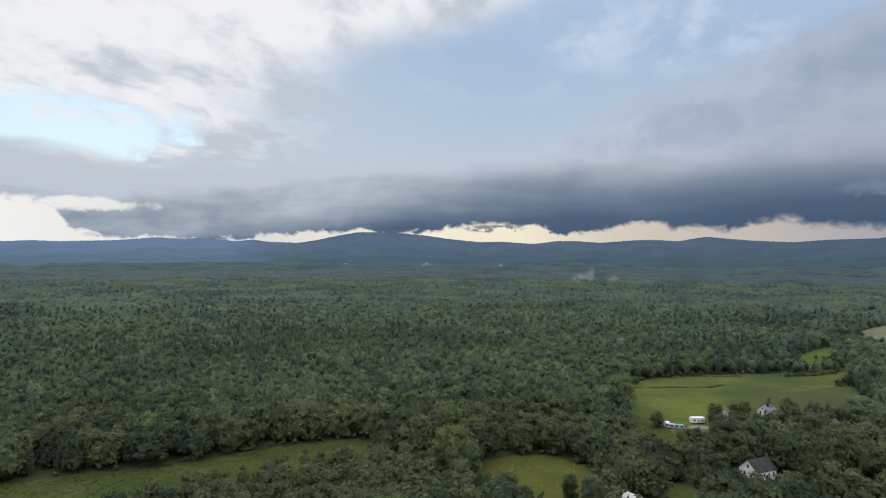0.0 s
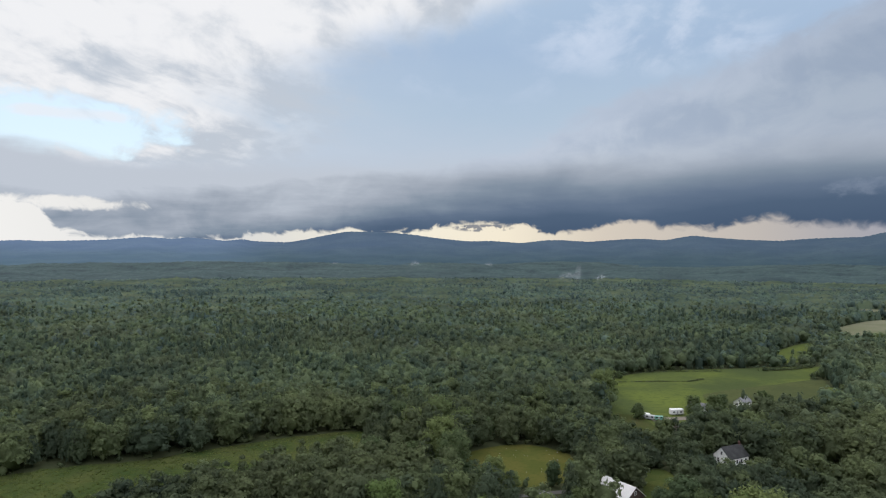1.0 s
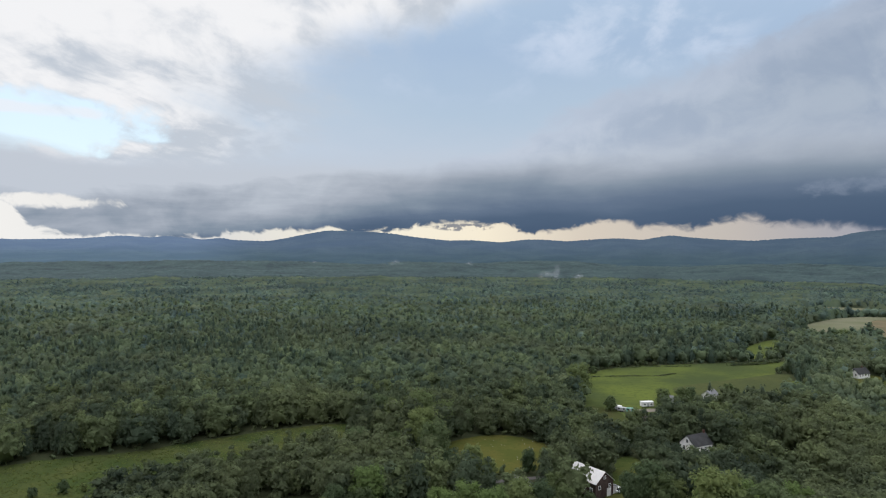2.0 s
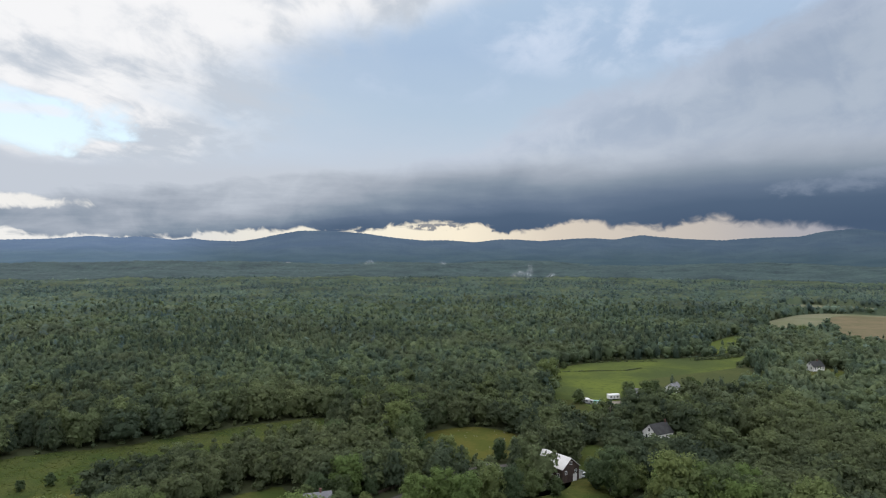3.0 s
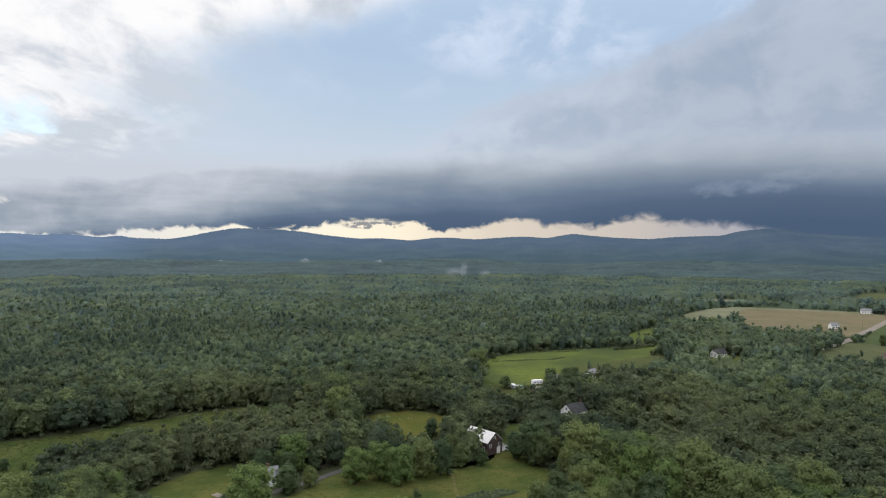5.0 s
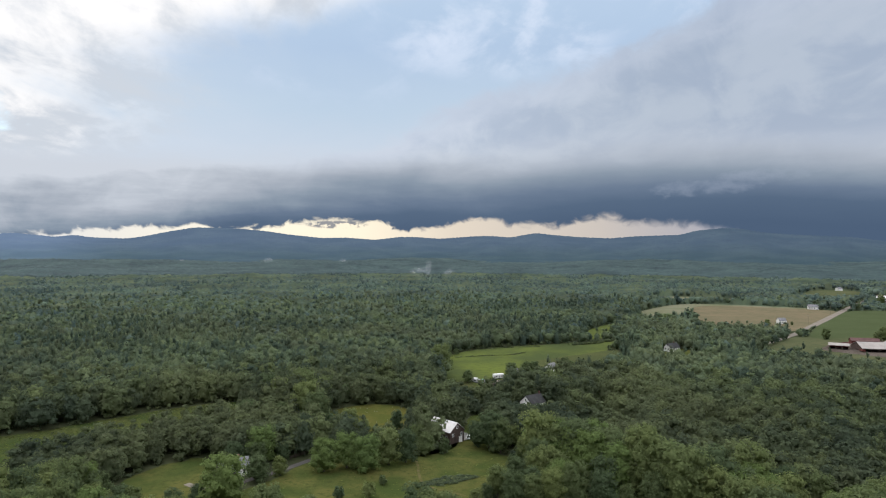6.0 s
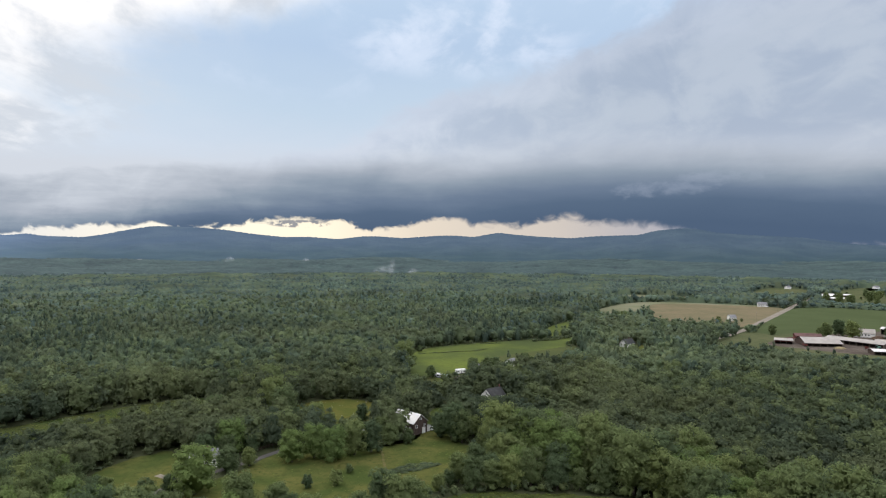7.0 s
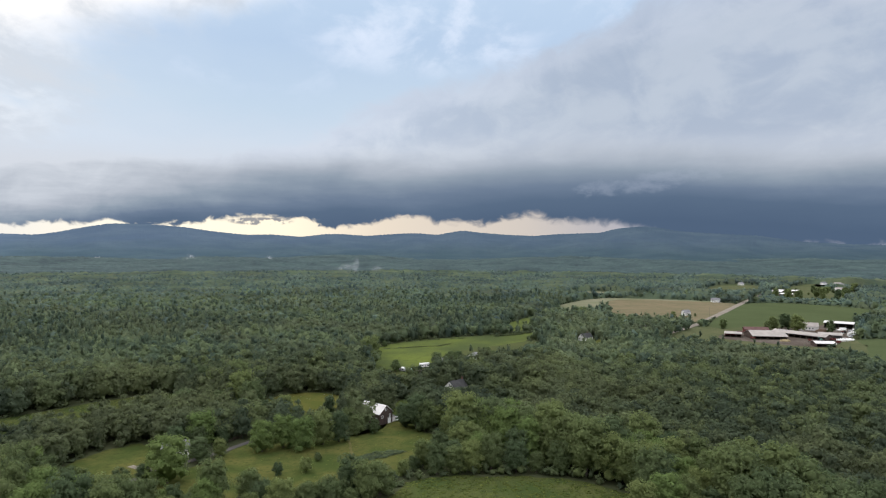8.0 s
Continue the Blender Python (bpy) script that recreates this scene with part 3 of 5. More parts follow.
def crown(r, lobes, clumps, size, kind="broad", fine=0, low=0.15):
    """Crown of unit height and radius: leafy lobes with small clumps of leaves over them. Returns vertices, triangles and which are smooth."""
    V, F, S, n = [], [], [], 0
    if kind == "broad":
        # a rounded core, and lobes spread over a dome that widens below its middle
        h = np.clip(low + (0.9 - low) * (1 - ((np.arange(lobes) + r.rand(lobes)) / lobes) ** 1.25), low, 0.9)
        wide = np.where(h > 0.35, np.sqrt(np.clip(1 - ((h - 0.35) / 0.66) ** 2, 0, 1)), 1 - (0.35 - h) * 0.7)
        turn = np.arange(lobes) * 2.39996 + r.uniform(-0.5, 0.5, lobes)
        out = wide * r.uniform(0.52, 0.76, lobes)
        c = np.concatenate([[(0, 0, 0.43)], np.stack([np.cos(turn) * out, np.sin(turn) * out, h], 1)])
        rad = np.concatenate([[0.86], r.uniform(0.3, 0.46, lobes) * (1.15 if lobes < 5 else 1.0 if lobes < 12 else 0.86)])
        tall = 0.2
        lobes += 1
    else:
        t = np.linspace(0.2, 0.86, lobes) if lobes > 1 else np.array([0.5])
        c = np.stack([r.uniform(-0.08, 0.08, lobes), r.uniform(-0.08, 0.08, lobes), t], 1)
        rad = 0.95 * (1 - t) ** 0.7 * r.uniform(0.8, 1.1, lobes) + 0.08
        tall = 0.13 if lobes > 2 else 0.3
    for i, (p, q) in enumerate(zip(c, rad)):
        lump = LUMP_FINE if i < fine else LUMP
        s = lump[0] * q * (0.8 if lobes < 4 else 0.7) * r.uniform(0.55, 1.22, (len(lump[0]), 1))
        V.append(s * (1, 1, tall / 0.5 * (1.45 if kind == "broad" and i == 0 else 1.0)) + p), F.append(lump[1] + n), S.append(np.ones(len(lump[1]), bool))
        n += len(s)
    if clumps:
        k = r.choice(lobes, clumps, p=rad ** 1.5 / (rad ** 1.5).sum())
        d = r.normal(0, 1, (clumps, 3))
        d[:, 2] = np.abs(d[:, 2]) * 1.1 - 0.5 * r.rand(clumps)
        d /= np.linalg.norm(d, axis=1)[:, None]
        p = c[k] + d * rad[k][:, None] * (1, 1, tall / 0.5) * r.uniform(0.8, 1.2, (clumps, 1))
        nrm = d * (1, 1, 1.2) + (0, 0, 0.3) + r.normal(0, 0.36, d.shape)
        nrm /= np.linalg.norm(nrm, axis=1)[:, None]
        a = np.cross(nrm, r.normal(0, 1, d.shape))
        a /= np.linalg.norm(a, axis=1)[:, None]
        b = np.cross(nrm, a)
        s = size * r.uniform(0.6, 1.4, (clumps, 1))
        w = (1, 1, 0.5)
        tri = np.stack([p + a * s * w, p + (b * 0.9 - a * 0.5) * s * w, p - (b * 0.9 + a * 0.5) * s * w], 1)
        V.append(tri.reshape(-1, 3))
        F.append(n + np.arange(clumps)[:, None] * 3 + np.array([[0, 1, 2]])), S.append(np.zeros(clumps, bool))
    return np.concatenate(V), np.concatenate(F), np.concatenate(S)


def stem(top=0.5, girth=0.045):
    """A three-sided trunk for a tree of the woods."""
    a = np.radians([0, 120, 240])
    lo, hi = np.stack([np.cos(a) * girth, np.sin(a) * girth, a * 0], 1), np.stack([np.cos(a) * girth * 0.5, np.sin(a) * girth * 0.5, a * 0 + top], 1)
    return np.concatenate([lo, hi]), np.array([(i, (i + 1) % 3, 3 + (i + 1) % 3) for i in range(3)] + [(i, 3 + (i + 1) % 3, 3 + i) for i in range(3)])


def woods(name, spots, templates, mat, label, seed):
    """Many trees of the woods in one mesh. spots: x, y, radius, height, kind (0 or 1)."""
    r, V, F, T, S, n = np.random.RandomState(seed), [], [], [], [], 0
    pick = r.randint(0, len(templates[0]), len(spots))
    for kind in (0, 1):
        for i, (tv, tf, ts) in enumerate(templates[kind]):
            s = spots[(pick == i) & (spots[:, 4] == kind)]
            if not len(s):
                continue
            a = r.uniform(0, 6.283, len(s))
            ca, sa = np.cos(a)[:, None], np.sin(a)[:, None]
            x = (tv[None, :, 0] * ca - tv[None, :, 1] * sa) * s[:, 2:3] + s[:, 0:1]
            y = (tv[None, :, 0] * sa + tv[None, :, 1] * ca) * s[:, 2:3] + s[:, 1:2]
            z = tv[None, :, 2] * s[:, 3:4]
            V.append(np.stack([x, y, z], 2).reshape(-1, 3))
            F.append((tf[None] + (n + np.arange(len(s)) * len(tv))[:, None, None]).reshape(-1, 3))
            S.append(np.tile(ts, len(s)))
            T.append(np.repeat(r.beta(1.2, 1.5, len(s)) * (0.35 if kind else 1.0), len(tv)))
            n += len(s) * len(tv)
    ob = new(name, mesh_of(name, np.concatenate(V), np.concatenate(F), mat, np.concatenate(T), np.concatenate(S)))
    return tagged(ob, label, "woods", kind="stuff")


def scatter(r, near, far, step, lo=-51.0, hi=42.0):
    """Jittered grid of places in the wedge between two distances from the last viewpoint's side."""
    g = np.arange(-far, far, step)
    x, y = (w.ravel() + r.uniform(-0.42, 0.42, len(g) ** 2) * step for w in np.meshgrid(g, g))
    d, a = np.hypot(x, y), np.degrees(np.arctan2(x, y))
    k = (d >= near) & (d < far) & (a > lo) & (a < hi)
    return x[k] + 15, y[k] - 98


CLEAR = []


def wooded(x, y, gap):
    """Keeps places off the fields, roads and yards."""
    keep = np.ones(len(x), bool)
    for loop in list(FIELDS.values()) + CLEAR:
        if max(loop[:, 0]) < x.min() or min(loop[:, 0]) > x.max():
            continue
        for a in np.radians(np.arange(0, 360, 60)):
            keep &= ~inside(x + gap * math.cos(a), y + gap * math.sin(a), loop)
        keep &= ~inside(x, y, loop)
    return keep


def kinds(x, y, share):
    """Conifers stand in groups."""
    n = np.array([noise.noise((a * 0.006, b * 0.006, 9.0)) for a, b in zip(x, y)])
    return (np.random.RandomState(len(x)).rand(len(x)) < share + n * 0.5).astype(float)


# stands of lower growth: x, y, reach, share of full height
LOW = [(36, 136, 11, 0.5), (50, 143, 9, 0.75), (44, 228, 15, 0.55), (62, 238, 10, 0.55), (48, 309, 15, 0.48), (72, 333, 14, 0.5), (166, 396, 22, 0.62), (-12, 187, 9, 0.85), (74, 198, 16, 0.7),
       (-112, 158, 26, 0.82), (-94, 186, 16, 0.8), (-70, 112, 9, 0.5), (-128, 122, 18, 0.4), (-4, 110, 24, 0.62), (-38, 106, 22, 0.62), (30, 250, 14, 0.7), (318, 330, 45, 0.75), (96, 340, 14, 0.7), (600, 800, 75, 0.55), (316, 900, 34, 0.5), (222, 652, 30, 0.5), (205, 628, 22, 0.55), (325, 540, 45, 0.7), (262, 560, 30, 0.7), (128, 482, 20, 0.72), (146, 500, 14, 0.62), (30, 285, 12, 0.6), (120, 190, 14, 0.8)]


# stands of old tall trees: x, y, reach, share of usual height
TALL = [(-56, 253, 17, 1.22), (-72, 236, 10, 1.15), (-2, 322, 11, 1.4), (-14, 300, 16, 1.2), (-178, 216, 20, 1.15), (-130, 252, 26, 1.15), (60, 150, 34, 1.1)]


def growth(x, y):
    """Share of full height, less in the stands of lower growth."""
    low = np.ones(len(x))
    for a, b, reach, f in LOW:
        low = np.minimum(low, f + (1 - f) * np.clip((np.hypot(x - a, y - b) - reach) / 5.0, 0, 1))
    return low


def plant(r, x, y, share, rad, height):
    k = kinds(x, y, share)
    size = r.uniform(0.74, 1.24, len(x))
    low = growth(x, y)
    for a, b, reach, f in TALL:
        low = np.where(low < 0.98, low, np.maximum(low, f + (1 - f) * np.clip((np.hypot(x - a, y - b) - reach) / 8.0, 0, 1)))
    rads = rad * size * np.where(k > 0, 0.72, 1.0) * (0.35 + 0.65 * low)
    tall = height * low * (0.55 + 0.45 * size) * np.where(k > 0, r.uniform(1.0, 1.3, len(x)), r.uniform(0.85, 1.1, len(x)))
    return np.stack([x, y, rads, tall, k], 1)


def square(x, y, w, d, rot=0.0):
    """Outline of a yard kept free of trees."""
    c, s = math.cos(radians(rot)), math.sin(radians(rot))
    return np.array([(x + c * a * w / 2 - s * b * d / 2, y + s * a * w / 2 + c * b * d / 2) for a, b in ((-1, -1), (1, -1), (1, 1), (-1, 1))])


CLEAR += [square(14, 196, 18, 17, -45), square(54, 250, 17, 15, 30), square(52, 328, 12, 16), square(76, 346, 13, 18), square(173, 416, 13, 44, -17), square(-8, 191, 9, 12), square(31, 300, 18, 26)]


def apart(x, y, spots, gap):
    """Keeps places away from single trees."""
    keep = np.ones(len(x), bool)
    for a, b, _, scale in spots:
        keep &= np.hypot(x - a, y - b) > gap * max(1.0, scale - 0.05)
    return keep


# single trees: x, y, kind, scale
SINGLE = [(-28.5, 157.3, "maple", 1.12), (-21.4, 162, "maple", 1.15), (-14.1, 158.3, "maple", 1.15), (-7, 165, "oak", 1.1), (-1, 168, "oak", 0.95), (5.8, 177, "oak", 0.8),
          (13, 179, "oak", 0.5), (2, 186, "oak", 0.75), (-53, 126, "maple", 1.4), (-76, 254, "oak", 1.3), (-67, 251, "oak", 1.4), (-57, 254, "oak", 1.45), (-47, 251, "oak", 1.4), (-40, 262, "oak", 1.3), (-66, 222, "oak", 1.15), (-58, 215, "oak", 1.05), (-50, 223, "oak", 1.2), (-43, 213, "oak", 1.0), (-72, 212, "oak", 1.0), (-36, 205, "oak", 0.8), (-48.6, 147, "oak", 1.2), (-42.6, 153, "oak", 1.15), (-62, 111, "oak", 1.0), (-82, 105, "maple", 1.1), (-74, 108, "maple", 0.8),
          (-27, 205, "oak", 0.7), (-21, 204, "oak", 0.5), (-8, 211, "oak", 0.6), (-2, 214, "oak", 0.7), (-4, 318, "oak", 1.35), (3, 322, "oak", 1.4), (-10, 326, "oak", 1.4), (8, 330, "oak", 1.3), (-10, 133.4, "bush", 1.0), (-6.8, 145, "bush", 0.6), (-18.9, 130.6, "bush", 0.8), (30, 185, "oak", 1.0), (25.5, 189, "oak", 0.8), (34, 180, "oak", 1.05), (39, 188, "oak", 1.0), (16, 117, "oak", 0.7), (23, 126.5, "oak", 0.65),
          (49, 242, "bush", 0.75), (53, 243.5, "bush", 0.6), (58, 243, "bush", 0.7), (34, 128, "oak", 0.62), (40, 129.5, "oak", 0.7), (46, 128.5, "oak", 0.9), (53, 130, "oak", 1.05), (61, 127.5, "oak", 1.25), (68, 127, "oak", 1.25), (76, 125.5, "oak", 1.3), (84, 122.5, "oak", 1.25), (50, 136, "maple", 0.9), (62, 152, "maple", 1.25), (54, 168, "maple", 1.2), (47, 178, "maple", 1.15), (70, 176, "maple", 1.1), (86, 150, "oak", 1.1),
          (-152, 159, "bush", 0.8), (-147, 162, "bush", 0.9), (-158, 153, "bush", 0.7), (-141, 161, "bush", 0.8),
          (221, 606, "oak", 0.9), (226, 598, "oak", 1.0), (237, 608, "oak", 0.9), (242, 600, "pine", 1.0), (208, 587, "oak", 0.9), (250, 606, "pine", 0.9), (215, 597, "pine", 1.0), (258, 594, "oak", 0.8),
          (24, 312, "bush", 1.4), (50, 321, "oak", 0.7), (60, 325, "oak", 0.7), (66, 344, "oak", 0.65), (86, 351, "oak", 0.7), (92, 362, "oak", 0.65), (18, 412, "bush", 1.4), (14, 300, "bush", 0.8),
          (366, 490, "oak", 1.45), (374, 494, "oak", 1.4), (388, 498, "oak", 1.0), (390, 482, "oak", 1.05), (333, 507, "oak", 0.75), (414, 471, "oak", 0.9), (326, 600, "oak", 0.9), (356, 612, "oak", 0.6),
          (640, 836, "oak", 0.50), (668, 868, "oak", 0.94), (700, 900, "oak", 0.86), (730, 935, "oak", 1.01), (655, 925, "oak", 0.86), (760, 960, "oak", 0.94), (720, 1000, "oak", 1.08), (780, 1000, "oak", 1.01), (690, 850, "oak", 0.86), (815, 985, "oak", 1.01),
          (712, 935, "oak", 0.79), (735, 900, "oak", 0.94), (745, 975, "oak", 1.01), (700, 960, "oak", 0.86), (765, 1000, "oak", 0.94), (725, 960, "oak", 0.86),
          (612, 850, "oak", 0.9), (622, 838, "oak", 0.95), (646, 820, "oak", 0.9), (662, 815, "oak", 1.0), (676, 830, "oak", 0.9), (694, 842, "oak", 0.95), (606, 872, "oak", 0.85), (712, 862, "oak", 0.95), (640, 872, "oak", 0.8), (760, 930, "oak", 0.95), (788, 962, "oak", 0.9), (690, 920, "oak", 0.8)]


def build_woods():
    r = np.random.RandomState(4)
    def temps(n, lobes, clumps, size, trunk=True, fine=0):
        out = []
        for kind in ("broad", "pine"):
            row = []
            for _ in range(n):
                v, f, s = crown(r, lobes if kind == "broad" else max(1, min(lobes, 4)), clumps, size, kind, fine if kind == "broad" else 0, 0.06)
                if trunk:
                    sv, sf = stem()
                    v, f, s = np.concatenate([v, sv]), np.concatenate([f, sf + len(v)]), np.concatenate([s, np.ones(len(sf), bool)])
                row.append((v, f, s))
            out.append(row)
        return out
    single = SINGLE
    x, y = scatter(r, 196, 450, 6.4)
    k = wooded(x, y, 1.6) & apart(x, y, single, 5.5) & (np.hypot(x - 15, y + 98) + r.uniform(-38, 38, len(x)) < 412)
    spots = plant(r, x[k], y[k], 0.1, 5.5, 12.4)
    own = np.zeros(len(spots), bool)
    own[np.argsort(np.hypot(spots[:, 0] - 4, spots[:, 1] - 20))[:286]] = True
    woods("near_woods", spots[~own], temps(14, 8, 380, 0.108, fine=1), LEAF, "dense mixed green summer woods with uneven crowns", 5)
    x, y = scatter(r, 376, 1120, 6.5)
    k = wooded(x, y, 1.6) & apart(x, y, single, 5.0) & (np.hypot(x - 15, y + 98) + r.uniform(-38, 38, len(x)) > 408)
    x, y = x[k], y[k]
    d = np.hypot(x - 15, y + 98) + r.uniform(-280, 280, len(x))
    k = d < 820
    woods("middle_woods", plant(r, x[k], y[k], 0.15, 5.2, 12.6), temps(14, 2, 62, 0.14), LEAF_MID_HAZE, "dense green woods of broadleaf trees and pines", 6)
    thin = r.rand(len(x)) < 0.55
    far = [(x[~k & thin], y[~k & thin])]
    x, y = scatter(r, 1120, 1750, 9.0)
    k = wooded(x, y, 1.0)
    far.append((x[k], y[k]))
    x, y = np.concatenate([a for a, _ in far]), np.concatenate([a for _, a in far])
    back = np.hypot(x - 15, y + 98) + r.uniform(-170, 170, len(x)) > 1390
    woods("far_woods", plant(r, x[~back], y[~back], 0.15, 5.4, 12.6), temps(8, 0, 14, 0.22, False), LEAF_FAR_HAZE, "unbroken far green woods filling the valley", 7)
    woods("distant_woods", plant(r, x[back], y[back], 0.2, 6.2, 13.0), temps(8, 0, 8, 0.22, False), LEAF_DISTANT_HAZE, "green woods farther up the valley, haze tinted into the leaves", 8)
    az, far = np.arange(-62, 50, 0.2), np.concatenate([np.linspace(600, 1600, 100), np.geomspace(1620, 3300, 72)])
    rows = []
    for d in far:
        x, y = d * np.sin(np.radians(az)), d * np.cos(np.radians(az))
        roll = np.array([noise.noise((a * 0.5, d * 0.004, 3.0)) * 5 for a in az]) * min(1.0, d / 1600)
        swell = np.array([30 * max(-0.15, noise.noise((a * 0.11, d * 0.0021, 8.0))) for a in az]) * np.clip((d - 1630) / 500, 0, 1)
        z = 7.9 + 2.6 * np.clip((d - 1300) / 300, 0, 1) + r.normal(0, 1.3, len(az)) + roll + swell
        if d < 1500:
            z *= growth(x, y) ** 1.5
            z[~wooded(x, y, 4.0)] = -4.0
        rows.append(np.stack([x, y, z], 1))
    rows[0][:, 2] = -0.5
    n, near = len(az), 100
    for name, part_rows, mat, label in (("canopy", rows[:near], LEAF_MID_HAZE, "lower leaf canopy between the crowns of the woods"), ("valley_woods", rows[near - 1:], LEAF_VALLEY_HAZE, "distant green woods across the valley, tinted bluish for haze")):
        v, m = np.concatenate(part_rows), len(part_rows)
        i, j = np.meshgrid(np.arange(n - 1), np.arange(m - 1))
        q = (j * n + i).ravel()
        tagged(new(name, mesh_of(name, v, np.stack([q, q + 1, q + n + 1, q + n], 1), mat, r.beta(2, 2, len(v)) * (0.5 if mat is LEAF_MID_HAZE else 1.0), True)), label, "woods", kind="stuff")
    return spots[own]


OWN_SPOTS = build_woods()


# ---- single trees, each with trunk and crown ----
def limb(bm, a, b, r0, r1, sides=6):
    """A tapered piece of wood from a to b."""
    a, b = Vector(a), Vector(b)
    turn = (b - a).to_track_quat("Z", "Y").to_matrix().to_4x4()
    bmesh.ops.create_cone(bm, cap_ends=True, segments=sides, radius1=r0, radius2=r1, depth=(b - a).length, matrix=Matrix.Translation((a + b) / 2) @ turn)


def make_tree(name, label, kind, seed, radius, height, clumps, leaf, mat, lobes=8):
    r = np.random.RandomState(seed)
    tree = tagged(new(name), label, "tree" if name != "bush" else "bush")
    bm = bmesh.new()
    fork = height * (0.26 if kind == "broad" else 0.9)
    girth = 0.028 * height
    limb(bm, (0, 0, -0.3), (0.1, 0.05, fork), girth, girth * (0.65 if kind == "broad" else 0.15), 7)
    if kind == "broad":
        for i in range(5):
            a, out = i * 1.26 + r.uniform(-0.4, 0.4), r.uniform(0.3, 0.55) * radius
            limb(bm, (0.1, 0.05, fork * r.uniform(0.75, 0.98)), (math.cos(a) * out, math.sin(a) * out, height * r.uniform(0.55, 0.72)), girth * 0.5, girth * 0.12, 5)
    part("trunk", bm, BARK, tree)
    v, f, s = crown(r, lobes, clumps, leaf / radius, kind, 1, 0.06)
    ob = new("crown", mesh_of("crown", v * (radius, radius, height), f, mat, smooth=s))
    ob.parent = tree
    return tree


def place(x, y, turn, scale, tall=1.0):
    return Matrix.Translation((x, y, 0)) @ Matrix.Rotation(turn, 4, "Z") @ Matrix.Diagonal((scale, scale, scale * tall, 1))


def build_trees():
    r = np.random.RandomState(21)
    sets = {
        "oak": [make_tree("broadleaf_tree", "full rounded dark green broadleaf tree in a copse", "broad", 30 + i, 4.9, 11.8, 2000, 0.27, LEAF_OWN, 20) for i in range(7)],
        "maple": [make_tree("maple_tree", "bright light green maple with dense round crown", "broad", 50 + i, 4.7, 11.5, 2300, 0.25, LEAF_BRIGHT, 20) for i in range(3)],
        "pine": [make_tree("pine_tree", "slim dark green pine among broadleaf trees", "pine", 60 + i, 2.9, 13.5, 500, 0.45, NEEDLE, 7) for i in range(3)],
        "bush": [make_tree("bush", "small dark green bushy sapling on the grass", "broad", 70 + i, 2.5, 6.0, 420, 0.32, LEAF_OWN, 12) for i in range(2)],
    }
    used = {k: 0 for k in sets}
    wants = [(x, y, k, s) for x, y, k, s in SINGLE]
    for x, y, rad, h, conifer in OWN_SPOTS:
        wants.append((x, y, "pine" if conifer and r.rand() < 0.3 else "maple" if r.rand() < 0.07 else "oak", 0.35 * rad / 5.0 + 0.65 * h / 11.5))
    for x, y, kind, s in wants:
        group, n = sets[kind], used[kind]
        m = place(x, y, r.uniform(0, 6.28), s, r.uniform(0.86, 1.1))
        used[kind] += 1
        if n < len(group):
            group[n].matrix_basis = m
        else:
            copy_thing(group[n % len(group)], m)


build_trees()


# ---- buildings ----
def paint(name, a, b, rough=0.7, scale=0.6, bump=0.01, metal=0.0, gloss=0.12):
    return material(name, two_tone(a, b, scale, 0.4, tuple(v * 0.8 for v in a), 3.0), rough, bump, 8.0, metal=metal, gloss=gloss)


WHITE = paint("white_clapboard", (0.78, 0.77, 0.74), (0.70, 0.69, 0.66))
WEATHERED = paint("weathered_boards", (0.055, 0.040, 0.034), (0.085, 0.062, 0.052), 0.85)
GREYWALL = paint("grey_shingle_wall", (0.22, 0.22, 0.225), (0.28, 0.28, 0.28))
METAL = paint("white_metal_roof", (0.55, 0.535, 0.505), (0.49, 0.475, 0.45), 0.5, 0.4)
SHINGLE = paint("dark_roof_shingle", (0.042, 0.042, 0.041), (0.062, 0.062, 0.060), 0.95, gloss=0.02)
GREYROOF = paint("grey_roof", (0.15, 0.15, 0.155), (0.21, 0.21, 0.21), 0.8)
PALEROOF = paint("pale_metal_roof", (0.33, 0.30, 0.265), (0.25, 0.227, 0.203), 0.55, 0.15)
RUSTROOF = paint("rusted_roof", (0.085, 0.046, 0.042), (0.120, 0.066, 0.058), 0.7, 0.3)
REDWALL = paint("red_barn_boards", (0.125, 0.040, 0.034), (0.095, 0.034, 0.03), 0.85)
DARK = paint("dark_opening", (0.02, 0.02, 0.02), (0.03, 0.028, 0.026), 0.9)
BRICK = paint("chimney_brick", (0.14, 0.075, 0.06), (0.11, 0.065, 0.055), 0.9)
STONE = paint("gravestone", (0.46, 0.44, 0.41), (0.30, 0.29, 0.28), 0.85)
STEEL = paint("grey_steel", (0.40, 0.40, 0.40), (0.34, 0.34, 0.34), 0.5)
GREENPAINT = paint("green_paint", (0.17, 0.34, 0.27), (0.15, 0.29, 0.23), 0.6)
TYRE = paint("tyre_rubber", (0.02, 0.02, 0.02), (0.03, 0.03, 0.03), 0.9)
WOODPOLE = paint("pole_wood", (0.16, 0.13, 0.10), (0.22, 0.18, 0.14), 0.9)


def glass_material():
    m = bpy.data.materials.new("window_glass")
    m.use_nodes = True
    b = m.node_tree.nodes["Principled BSDF"]
    b.inputs["Base Color"].default_value, b.inputs["Roughness"].default_value = (0.025, 0.03, 0.035, 1), 0.06
    return m


GLASS = glass_material()


